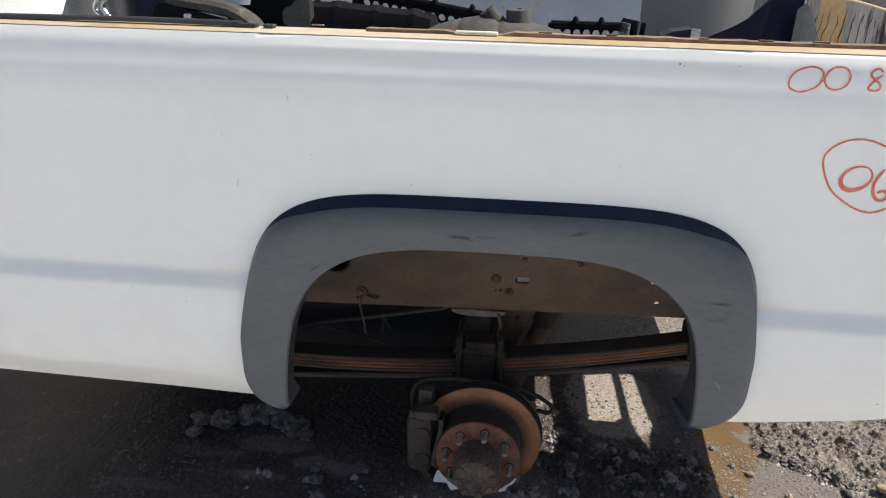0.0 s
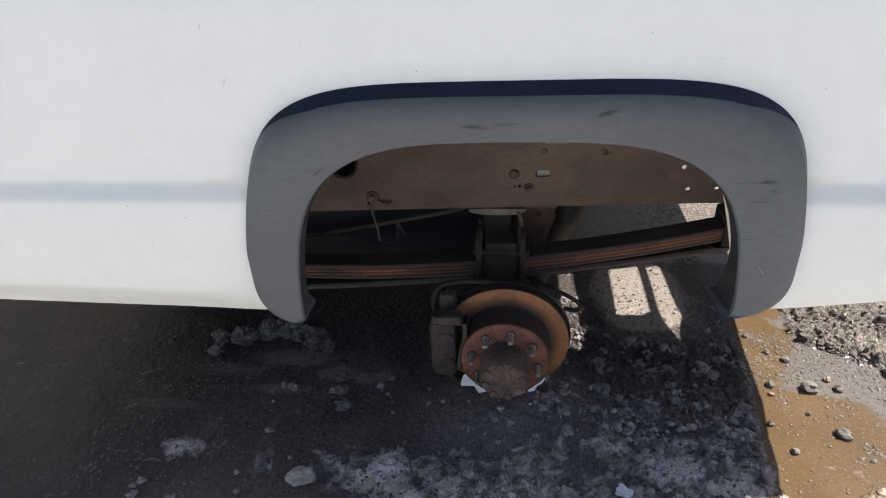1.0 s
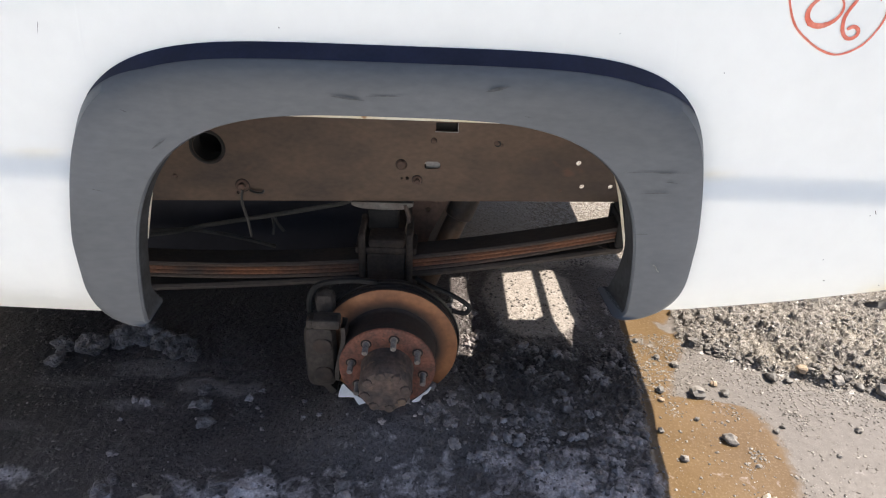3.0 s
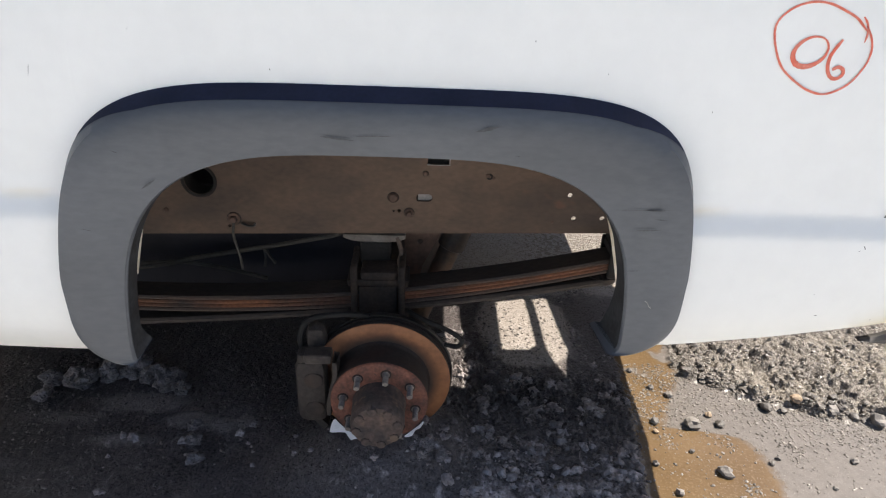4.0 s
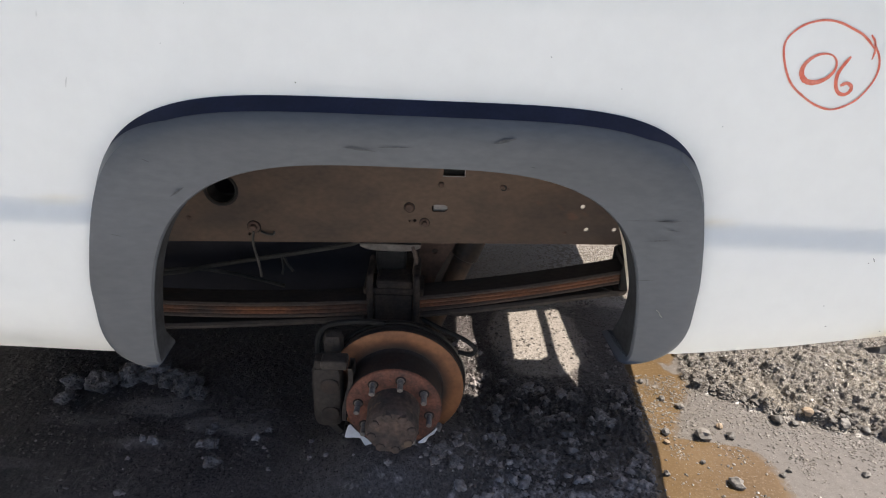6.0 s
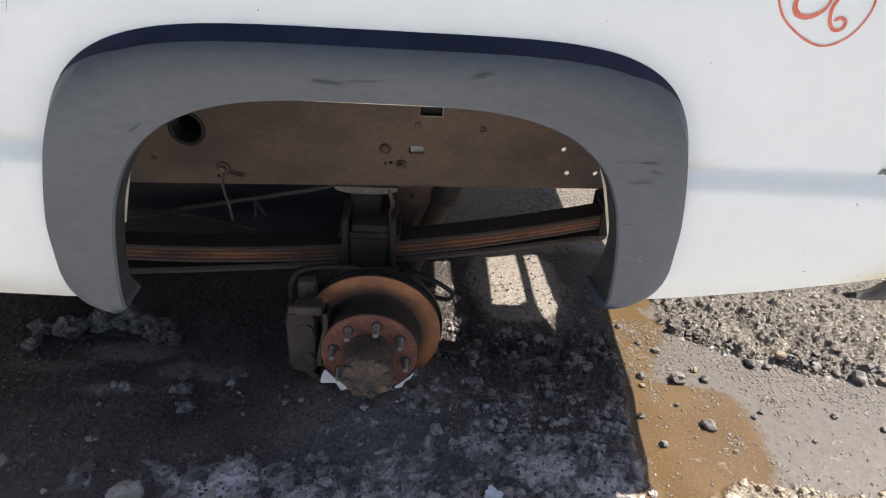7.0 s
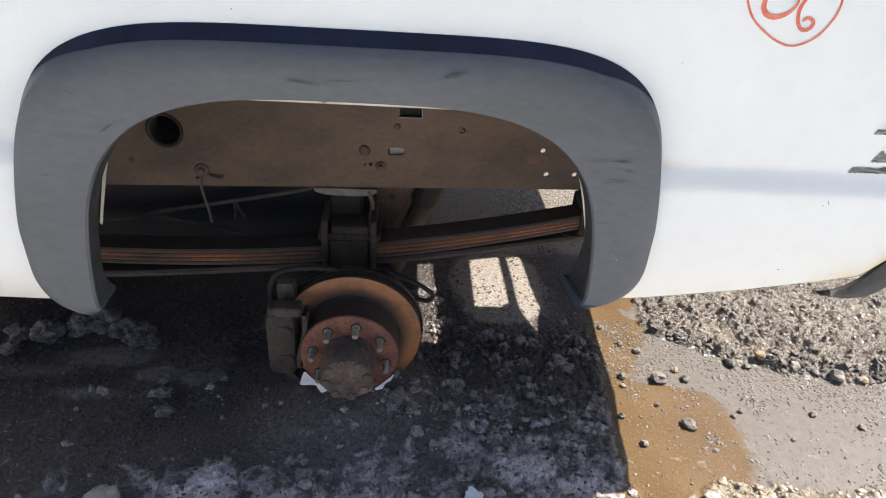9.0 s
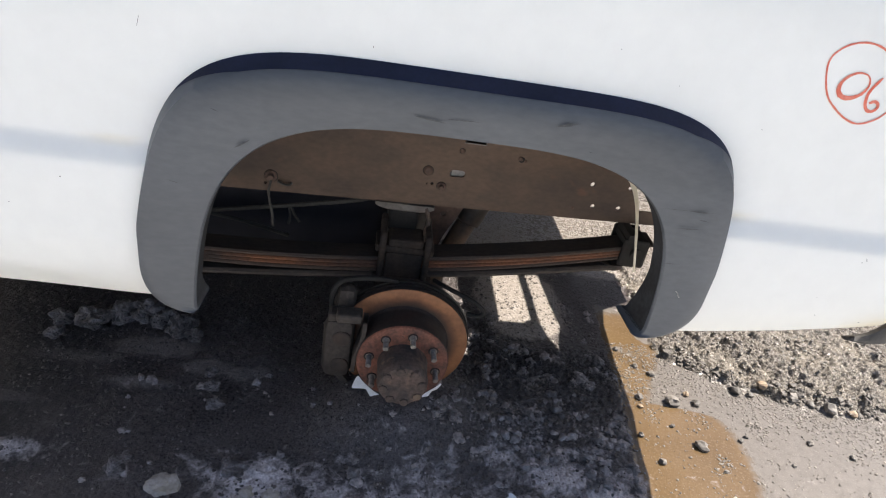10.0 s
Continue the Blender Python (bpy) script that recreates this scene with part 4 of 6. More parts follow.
def build_axle():
    bm = bmesh.new()
    lathe(bm, [(0.0, 0.22), (0.047, 0.22), (0.047, 0.75), (0.06, 0.8), (0.16, 0.9), (0.17, 0.98), (0.06, 1.12), (0.047, 1.15), (0.047, 1.66), (0, 1.66)], origin=(0, 0, 0.2), seg=32)
    box(bm, -0.06, 0.03, 0.342, 0.418, 0.225, 0.289, 0.004)
    part("axle_housing", bm, dark_metal, truck, smooth=True)
    bm = bmesh.new()
    lathe(bm, [(0.1615, 0.2015), (0.160, 0.200), (0.150, 0.1993), (0.138, 0.1996), (0.120, 0.2), (0.1135, 0.2)], origin=(0, 0, 0.2), seg=80)
    disc = part("brake_disc", bm, disc_rust, truck, "rusty orange ventilated brake disc", smooth=True)
    bm = bmesh.new()
    lathe(bm, [(0.1615, 0.2015), (0.162, 0.204), (0.162, 0.211), (0.149, 0.2115), (0.149, 0.2205), (0.162, 0.221), (0.162, 0.228), (0.12, 0.229)], origin=(0, 0, 0.2), seg=80)
    part("disc_edge", bm, hat_dark, disc, "dark vented edge of the disc", smooth=True)
    # dark inner band, the ring's inner shadow put into its colour
    bm = bmesh.new()
    lathe(bm, [(0.1138, 0.2002), (0.1125, 0.1985), (0.1105, 0.196), (0.109, 0.192)], origin=(0, 0, 0.2), seg=80)
    part("inner_lip", bm, hat_dark, disc, "dark inner lip, the ring's inner shadow painted in", smooth=True)
    bm = bmesh.new()
    lathe(bm, [(0.1105, 0.2), (0.1085, 0.190), (0.1085, 0.165), (0.1095, 0.140), (0.1105, 0.132), (0.110, 0.1275)], origin=(0, 0, 0.2), seg=60)
    part("disc_hat", bm, hat_dark, truck, "dark side of the disc hat", smooth=True)
    bm = bmesh.new()
    lathe(bm, [(0.110, 0.1275), (0.108, 0.1240), (0.104, 0.1225), (0.088, 0.1220), (0.062, 0.1220), (0.0, 0.122)], origin=(0, 0, 0.2), seg=60)
    part("hub_flange", bm, hat_rust, truck, "pitted red-brown wheel flange", smooth=True)
    bm = bmesh.new()
    lathe(bm, [(0.05, 0.236), (0.1640, 0.236), (0.1650, 0.226), (0.1670, 0.226), (0.1675, 0.236), (0.1660, 0.240), (0.05, 0.240)], origin=(0, 0, 0.2), seg=64, closed=True)
    part("dust_shield", bm, black_strip, truck, "thin dark dust shield behind the disc", smooth=True)
    bm = bmesh.new()
    lathe(bm, [(0.061, 0.125), (0.0595, 0.118), (0.0585, 0.085), (0.0592, 0.062), (0.0575, 0.051), (0.053, 0.0445), (0.036, 0.042), (0.030, 0.045), (0.0, 0.046)], origin=(0, 0, 0.2), seg=44)
    hub = part("hub", bm, hub_rust, truck, "grimy rusted axle hub", smooth=True)
    for k in range(8):
        a = radians(57 + 45 * k)
        bm = bmesh.new()
        lathe(bm, [(0.0118, 0.052), (0.0112, 0.0425), (0.0098, 0.0395), (0.006, 0.0385), (0.0, 0.0385)], origin=(0.0445 * math.cos(a), 0, 0.2 + 0.046 * math.sin(a)), seg=7)
        part("flange_bolt", bm, hub_rust, hub, smooth=True)
    for k in range(8):
        a = radians(79.5 + 45 * k)
        c = (0.0826 * math.cos(a), 0, 0.2 + 0.0826 * math.sin(a))
        bm = bmesh.new()
        prof = [(0.0, 0.088), (0.0052, 0.088), (0.0068, 0.090)]
        for i in range(9):
            prof += [(0.0068, 0.091 + i * 0.0033), (0.0058, 0.0925 + i * 0.0033)]
        lathe(bm, prof + [(0.0068, 0.121), (0.0098, 0.1215), (0.0098, 0.1235)], origin=c, seg=12)
        part("stud", bm, steel, hub, smooth=True)
        # dark ring that paints in the shade of the lug hole
        bm = bmesh.new()
        lathe(bm, [(0.0125, 0.1224), (0.0118, 0.1208), (0.011, 0.1198), (0.0090, 0.1205)], origin=c, seg=18)
        part("nut_mark", bm, hat_dark, hub, "dark ring round a stud, the lug hole's shade painted on", smooth=True)
    # caliper and its bracket, towards the front
    cal = new("brake_caliper")
    cal.parent = truck
    m = Matrix.Translation((0, 0, 0.2)) @ Matrix.Rotation(radians(-18), 4, "Y")
    bm = bmesh.new()
    box(bm, -0.194, -0.120, 0.150, 0.200, 0.108, 0.286, 0.0245)
    for y0, y1 in ((0.245, 0.292),):
        rows = []
        for i in range(13):
            a = radians(180 - 42 + 84 * i / 12)
            r0 = 0.115 + (0.012 if i in (0, 12) else 0.0)
            r1 = 0.186 + (0.006 * math.sin(math.pi * i / 12))
            rows.append([m @ Vector((r * math.cos(a), y, r * math.sin(a))) for r, y in ((r0, y0 + 0.006), (r0 + 0.006, y0), (r1 - 0.008, y0), (r1, y0 + 0.008), (r1, y1 - 0.005), (r1 - 0.005, y1), (r0 + 0.004, y1), (r0, y1 - 0.005), (r0, y0 + 0.006))])
        loft(bm, rows)
        cap_ends(bm)
    rows = []
    for i in range(9):
        a = radians(180 - 24 + 48 * i / 8)
        rows.append([m @ Vector((r * math.cos(a), y, r * math.sin(a))) for r, y in ((0.168, 0.17), (0.184, 0.17), (0.186, 0.27), (0.168, 0.27), (0.168, 0.17))])
    loft(bm, rows)
    part("caliper_body", bm, caliper_metal, cal, smooth=True)
    for dz in (-0.032, 0.030):
        bm = bmesh.new()
        lathe(bm, [(0.022, 0.156), (0.021, 0.1485), (0.017, 0.147), (0.012, 0.1485), (0.0, 0.1485)], origin=(-0.150, 0, 0.198 + dz * 1.3), seg=22)
        part("piston_cover", bm, dark_metal, cal, smooth=True)
    bm = bmesh.new()
    box(bm, -0.166, -0.106, 0.136, 0.176, 0.292, 0.316, 0.006)
    box(bm, -0.170, -0.124, 0.188, 0.238, 0.280, 0.350, 0.020)
    box(bm, -0.186, -0.150, 0.160, 0.200, 0.270, 0.300, 0.008)
    rows = []
    for i in range(9):
        t = i / 8
        x = -0.104 + 0.004 * math.sin(t * 6) - 0.016 * t
        rows.append([Vector((x + dx, y, 0.300 - 0.15 * t)) for dx, y in ((0, 0.136), (0.010, 0.134), (0.012, 0.176), (0, 0.178), (0, 0.136))])
    loft(bm, rows)
    part("caliper_bracket", bm, caliper_metal, cal)
    bm = bmesh.new()
    tube(bm, [(-0.178, 0.20, 0.27), (-0.182, 0.20, 0.325), (-0.163, 0.20, 0.367), (-0.112, 0.20, 0.382), (-0.052, 0.215, 0.374), (-0.005, 0.26, 0.335), (0.02, 0.30, 0.29)], 0.0065, 8)
    part("brake_hose", bm, rubber, cal, smooth=True)
    bm = bmesh.new()
    tube(bm, [(0.06, 0.27, 0.35), (0.099, 0.22, 0.360), (0.150, 0.20, 0.348), (0.182, 0.20, 0.322), (0.174, 0.20, 0.304), (0.145, 0.21, 0.302)], 0.0055, 8)
    part("parking_cable", bm, rubber, truck, "black parking brake cable loop", smooth=True)


build_axle()


def build_under():
    # bump stop under the frame rail
    bm = bmesh.new()
    rows = []
    for x in np.linspace(-0.104, 0.046, 17):
        u = (x + 0.029) / 0.075
        z = 0.464 + 0.011 * abs(u) ** 4
        rows.append([Vector((x, y, zz)) for y, zz in ((0.398, 0.4845), (0.396, z + 0.004), (0.401, z), (0.470, z), (0.475, z + 0.004), (0.475, 0.4845), (0.398, 0.4845))])
    loft(bm, rows)
    cap_ends(bm)
    stop = part("bump_stop", bm, grey_cup, truck, "grey steel cup of the bump stop", smooth=True)
    bm = bmesh.new()
    box(bm, -0.066, 0.010, 0.404, 0.465, 0.402, 0.465, 0.008)
    box(bm, -0.050, -0.004, 0.410, 0.460, 0.385, 0.404, 0.006)
    part("rubber_block", bm, rubber, stop)
    # shock absorber leaning behind the spring
    bm = bmesh.new()
    a, b = Vector((0.222, 0.575, 0.52)), Vector((0.063, 0.53, 0.12))
    ax = (b - a).normalized()
    n = (b - a).length
    lathe(bm, [(0.0, 0.0), (0.036, 0.0), (0.037, 0.01), (0.037, 0.155), (0.033, 0.158), (0.029, 0.160), (0.029, n - 0.02), (0.018, n), (0, n)], axis_to=ax, origin=a, seg=24)
    part("shock_absorber", bm, shock_paint, truck, "dark rust-stained shock absorber", smooth=True)
    bm = bmesh.new()
    plate(bm, [(0.042, 0.484), (0.145, 0.484), (0.118, 0.42), (0.090, 0.36), (0.062, 0.25), (0.042, 0.25)], [circle(0.082, 0.43, 0.008, 10)], lambda u, v, w: Vector((u, 0.478 + w, v)), 0.007)
    part("shock_bracket", bm, bracket_rust, truck, "reddish brown steel bracket")
    # cables and a brake pipe along the frame
    bm = bmesh.new()
    tube(bm, [(-0.95, 0.53, 0.27), (-0.632, 0.52, 0.315), (-0.523, 0.52, 0.341), (-0.34, 0.52, 0.378), (-0.159, 0.52, 0.417), (-0.12, 0.51, 0.435), (-0.07, 0.50, 0.442)], 0.0065, 8)
    part("cable", bm, cable_grey, truck, smooth=True)
    bm = bmesh.new()
    tube(bm, [(-0.9, 0.53, 0.29), (-0.60, 0.525, 0.325), (-0.50, 0.52, 0.323), (-0.422, 0.518, 0.310), (-0.33, 0.52, 0.285)], 0.0055, 8)
    part("cable", bm, cable_grey, truck, smooth=True)
    bm = bmesh.new()
    tube(bm, [(-0.325, 0.515, 0.378), (-0.315, 0.51, 0.358), (-0.300, 0.505, 0.340)], 0.004, 6)
    tube(bm, [(-0.330, 0.515, 0.378), (-0.327, 0.51, 0.352), (-0.330, 0.505, 0.330)], 0.004, 6)
    part("cable_tie", bm, cable_grey, truck, smooth=True)
    bm = bmesh.new()
    tube(bm, [(0.026, 0.40, 0.480), (0.036, 0.395, 0.445), (0.032, 0.39, 0.41), (0.044, 0.38, 0.38), (0.048, 0.36, 0.32)], 0.0055, 8)
    part("brake_pipe", bm, hub_rust, truck, smooth=True)
    bm = bmesh.new()
    tube(bm, [(0.004, 0.41, 0.395), (0.020, 0.39, 0.402), (0.034, 0.39, 0.385), (0.026, 0.39, 0.365)], 0.007, 8)
    part("brake_pipe", bm, hub_rust, truck, smooth=True)
    # fuel tank and tail pipe
    bm = bmesh.new()
    box(bm, -1.35, -0.05, 0.58, 1.15, 0.14, 0.54, 0.05)
    part("fuel_tank", bm, tank_plastic, truck, "dark blue-black plastic fuel tank", smooth=True)
    bm = bmesh.new()
    box(bm, -0.02, 0.0, 0.48, 1.38, 0.53, 0.66, 0.004)
    part("crossmember", bm, dark_metal, truck)


build_under()


def build_wheelhouse():
    """The weld flange round the wheel housing, and the housing behind it, with its bottom cut away."""
    outer = arch(0.526, 7.0, 0.42, 0.363, 0.17, (0.40, 0.40), 0.0, 900)
    inner = arch(0.5225, 7.0, 0.42, 0.345, 0.17, (0.40, 0.40), 0.0, 900)
    keep = [k for k, (x, z) in enumerate(inner) if z > (0.448 if x > 0 else 0.455)]
    outer, inner = [outer[k] for k in keep], [inner[k] for k in keep]
    bm = bmesh.new()
    loft(bm, [[Vector((x, y, z)) for x, z in o] for o, y in ((outer, 0.177), (inner, 0.177), (inner, 0.181), (outer, 0.181), (outer, 0.177))])
    bmesh.ops.remove_doubles(bm, verts=bm.verts, dist=1e-5)
    part("weld_flange", bm, cream_paint, truck, "cream painted weld flange with rust spots")
    bm = bmesh.new()
    outer = arch(0.526, 7.0, 0.42, 0.363, 0.17, (0.40, 0.40), 0.0)
    rows = []
    for y, k in ((0.183, 0.0), (0.29, 0.012)):
        rows.append([Vector((x, y, z + k)) for x, z in outer if z > 0.74])
    loft(bm, rows)
    part("wheel_housing", bm, bed_paint, truck)


build_wheelhouse()


def build_bed():
    bm = bmesh.new()
    # opening and rear notch, out of view, added to let the sun patches through
    gap = [(0.740, 0.555), (0.795, 0.555), (0.797, 0.985), (0.741, 0.980)]
    outer = [(-1.6, -0.025), (-0.54, -0.025), (-0.54, 0.28), (0.54, 0.28), (0.54, -0.025), (1.003, -0.025), (1.003, 0.743), (0.915, 0.741), (0.920, 1.015), (1.003, 1.035), (1.003, 1.89), (-1.6, 1.89)]
    plate(bm, outer, [gap], lambda u, v, w: Vector((u, v, 0.785 + w)), 0.008)
    part("bed_floor", bm, bed_paint, truck, "grimy white bed floor with unseen openings added for sun patches")
    # added sill, out of view; its outline and hole shape the ground shadow
    bm = bmesh.new()
    sill = [(0.02, 0.53), (0.10, 0.50), (0.19, 0.49), (0.31, 0.459), (0.42, 0.452), (0.53, 0.446), (0.72, 0.42), (0.80, 0.39), (0.84, 0.24), (1.02, 0.24), (1.06, 0.31), (1.18, 0.33), (1.26, 0.44), (1.92, 0.45), (1.92, 0.793), (1.040, 0.793), (1.037, 0.762), (0.759, 0.762), (0.752, 0.793), (0.02, 0.793)]
    plate(bm, sill, [[(0.569, 0.683), (0.715, 0.634), (0.858, 0.647), (1.032, 0.655), (1.031, 0.738), (0.743, 0.736)]], lambda u, v, w: Vector((1.006 + w, u, v)), 0.012)
    part("rear_sill", bm, dark_metal, truck, "unseen rear sill added and cut to shape the sun and shadow")
    bm = bmesh.new()
    box(bm, -0.55, 0.55, -0.025, 0.29, 0.94, 0.946, 0.002)
    box(bm, -0.55, 0.55, 0.284, 0.29, 0.793, 0.94, 0.002)
    for x in (-0.55, 0.544):
        box(bm, x, x + 0.006, -0.025, 0.284, 0.793, 0.94, 0.002)
    part("wheel_box", bm, bed_paint, truck)
    # bed paint made blue-grey here, the wall's shade put into its colour
    bm = bmesh.new()
    box(bm, -1.6, 1.0, 1.89, 1.96, 0.5, 1.32, 0.012)
    for i in range(5):
        box(bm, -1.5 + i * 0.5, -1.44 + i * 0.5, 1.878, 1.89, 0.80, 1.19, 0.004)
    part("far_bed_side", bm, shaded_wall_paint, truck, "inner wall of the far bed side, its blue-grey shade painted in")
    bm = bmesh.new()
    box(bm, -1.66, -1.6, 0.07, 1.94, 0.5, 1.24, 0.01)
    part("bed_front", bm, bed_paint, truck)
    # cab ahead of the bed
    bm = bmesh.new()
    box(bm, -4.4, -2.24, 0.0, 1.88, 0.45, 1.15, 0.05)
    box(bm, -3.6, -2.3, 0.12, 1.76, 1.15, 1.75, 0.12)
    part("cab", bm, white_paint, truck)
    # worn rail top: tan underside, brown strips, black weather strip, clips
    bm = bmesh.new()
    rows = [[Vector((x, y, z)) for y, z in ((-0.0226, 1.2405), (-0.0205, 1.2415), (-0.0095, 1.2462), (0.0, 1.2472), (0.058, 1.2475), (0.058, 1.2450))] for x in np.linspace(-2.19, 1.01, 40)]
    loft(bm, rows)
    rail = part("rail_top", bm, rail_tan, truck, "tan sun-faded top of the bed rail")
    bm = bmesh.new()
    rows = []
    for x in np.linspace(-0.235, 1.0, 60):
        h = 0.0055 + 0.0022 * noise.noise(Vector((x * 9, 1, 0))) + 0.0015 * noise.noise(Vector((x * 40, 2, 0)))
        w = 0.004 * noise.noise(Vector((x * 13, 5, 0)))
        if -0.07 < x < 0.025:
            h *= 0.35
        rows.append([Vector((x, y, z)) for y, z in ((0.004 + w, 1.2477), (0.005 + w, 1.2477 + h), (0.040, 1.2477 + h * 1.2), (0.044, 1.2477), (0.004 + w, 1.2477))])
    loft(bm, rows)
    part("rail_strip", bm, rail_brown, rail, "splintered brown strip")
    bm = bmesh.new()
    rows = []
    for x in np.linspace(-2.1, -0.478, 40):
        lift = 0.0015 * math.sin(x * 7)
        rows.append([Vector((x, y, z + lift)) for y, z in ((-0.004, 1.2485), (-0.005, 1.2555), (0.000, 1.2575), (0.022, 1.2575), (0.026, 1.2555), (0.026, 1.2485), (-0.004, 1.2485))])
    loft(bm, rows)
    cap_ends(bm)
    part("weather_strip", bm, black_strip, rail, "loose black weather strip")
    for x0, x1, mm in ((-0.070, 0.008, cream_paint), (-0.490, -0.442, black_strip), (-0.428, -0.408, chip_dark)):
        bm = bmesh.new()
        box(bm, x0, x1, -0.006, 0.016, 1.2478, 1.2545, 0.0025)
        part("clip", bm, mm, rail)
    for x in (-0.34, 0.08, 0.20, 0.36, 0.46, 0.55):
        bm = bmesh.new()
        box(bm, x, x + 0.010 + 0.02 * random.random(), 0.012, 0.02, 1.2535, 1.2562 + 0.001 * random.random(), 0.0008)
        part("splinter", bm, rail_brown, rail)
    for ob in [rail, *rail.children]:
        for v in ob.data.vertices:
            v.co.z += rail_tilt(v.co.x)


build_bed()


def on_side(x, z, off=0.0012):
    z -= 0.006 * ramp01(z, 0.70, 0.90)
    return Vector((x, side_y(z - rail_tilt(x) * ramp01(z, 0.95, 1.2)) - off, z))


def stroke(pts, width, closed=False, taper=True):
    """A brush line on the bed side through (x, z) points."""
    P = [Vector((x, z, 0)) for x, z in pts]
    Q = ([P[-1]] + P + [P[0], P[1]]) if closed else ([P[0] * 2 - P[1]] + P + [P[-1] * 2 - P[-2]])
    out = []
    for i in range(1, len(Q) - 2):
        a, b, c, d = Q[i - 1:i + 3]
        for k in range(8):
            t = k / 8
            out.append(0.5 * ((2 * b) + (c - a) * t + (2 * a - 5 * b + 4 * c - d) * t * t + (3 * b - a - 3 * c + d) * t ** 3))
    if not closed:
        out.append(P[-1])
    L, R = [], []
    n = len(out)
    for i, p in enumerate(out):
        nx, pv = (out[(i + 1) % n], out[i - 1]) if closed else (out[min(i + 1, n - 1)], out[max(i - 1, 0)])
        d = (nx - pv).normalized()
        w = width(i / n) if callable(width) else width
        w *= 1 + 0.18 * noise.noise(Vector((i * 0.35, p.x * 50, p.y * 50)))
        if taper and not closed:
            w *= 0.6 + 0.4 * min(1, min(i, n - 1 - i) / 4)
        s = Vector((-d.y, d.x, 0)) * w / 2
        L.append(on_side(p.x + s.x, p.y + s.y))
        R.append(on_side(p.x - s.x, p.y - s.y))
    if closed:
        L.append(L[0])
        R.append(R[0])
    return L, R


def oval(cx, cz, rx, rz, tilt=0.0, start=90, n=14, wob=0.04):
    pts = []
    for i in range(n):
        a = radians(start + 360 * i / n)
        k = 1 + wob * noise.noise(Vector((i * 0.7, cx * 30, cz * 30)))
        u, v = rx * math.cos(a) * k, rz * math.sin(a) * k
        ct, st = math.cos(radians(tilt)), math.sin(radians(tilt))
        pts.append((cx + u * ct - v * st, cz + u * st + v * ct))
    return pts


def build_marks():
    digits = [
        [(oval(0.530, 1.192, 0.0285, 0.0185, 22, 60), 0.0030, True)],
        [(oval(0.580, 1.195, 0.0205, 0.0178, 24, 60), 0.0032, True)],
        [([(0.6500, 1.2070), (0.6430, 1.2120), (0.6340, 1.2080), (0.6325, 1.2010), (0.6400, 1.1940), (0.6480, 1.1870), (0.6475, 1.1800), (0.6390, 1.1770), (0.6300, 1.1800), (0.6370, 1.1910), (0.6500, 1.2020)], 0.0036, False)],
        [(oval(0.6445, 1.0285, 0.0255, 0.0205, 24, 60), lambda t: 0.0052 + 0.0026 * math.cos(6.3 * t - 2.6), True)],
        [([(0.687, 1.047), (0.6790, 1.0320), (0.6750, 1.0190), (0.6776, 1.0030), (0.6850, 0.9930), (0.6940, 0.9910), (0.7010, 0.9960), (0.7010, 1.0035), (0.6930, 1.0080), (0.6840, 1.0040)], 0.0054, False)],
    ]
    for strokes in digits:
        bm = bmesh.new()
        for pts, width, closed in strokes:
            loft(bm, stroke(pts, width, closed))
        part("marker_digit", bm, marker_red, truck, "red hand-painted digit")
    bm = bmesh.new()
    ring = [(0.7190, 1.0590), (0.6990, 1.0760), (0.6780, 1.0860), (0.6540, 1.0945), (0.6290, 1.0960), (0.6040, 1.0880), (0.5870, 1.0720), (0.5840, 1.0550), (0.5930, 1.0290), (0.6080, 1.0050), (0.6290, 0.9880), (0.6560, 0.9730), (0.6840, 0.9680), (0.7130, 0.9820), (0.7300, 1.0080), (0.7340, 1.0290), (0.7290, 1.0480), (0.7160, 1.0670)]
    loft(bm, stroke(ring, 0.0032))
    loft(bm, stroke([(0.7075, 1.0790), (0.7160, 1.0690), (0.7200, 1.0560), (0.7195, 1.0440)], 0.0030))
    part("marker_ring", bm, marker_red, truck, "red hand-painted ring round the digits")
    # stone chips, hairs and scratches in the paint
    for x, z, a, b, tilt in ((0.5210, 0.9345, 0.0016, 0.0020, 0), (-0.1417, 0.9757, 0.002, 0.0025, 0), (0.2419, 1.0285, 0.0016, 0.0022, 0), (0.3538, 0.9858, 0.0012, 0.002, 0), (-0.6255, 0.6919, 0.0025, 0.003, 0), (-0.2958, 1.0828, 0.0012, 0.002, 0), (-0.3372, 1.0255, 0.001, 0.0016, 0), (0.8259, 0.7124, 0.0018, 0.0095, 30), (0.8185, 0.7061, 0.0012, 0.004, -50), (-0.4882, 0.9639, 0.0012, 0.02, -14), (-0.5107, 1.0592, 0.001, 0.012, -10), (0.3226, 1.2106, 0.003, 0.0035, 0), (0.3302, 1.2073, 0.0018, 0.0022, 0), (0.4201, 1.2096, 0.002, 0.0025, 0), (-0.3752, 1.1316, 0.0013, 0.015, 12), (-0.7433, 0.7175, 0.002, 0.003, 0), (-0.7144, 0.6327, 0.002, 0.002, 0), (0.77, 0.6175, 0.0015, 0.002, 0), (0.7868, 0.5741, 0.006, 0.0016, 0), (0.8886, 0.5671, 0.004, 0.0012, 0)):
        bm = bmesh.new()
        c, s = math.cos(radians(tilt)), math.sin(radians(tilt))
        a, b = (a * 0.42, b * 0.42) if b < 0.005 else (a * 0.36, b * 0.42)
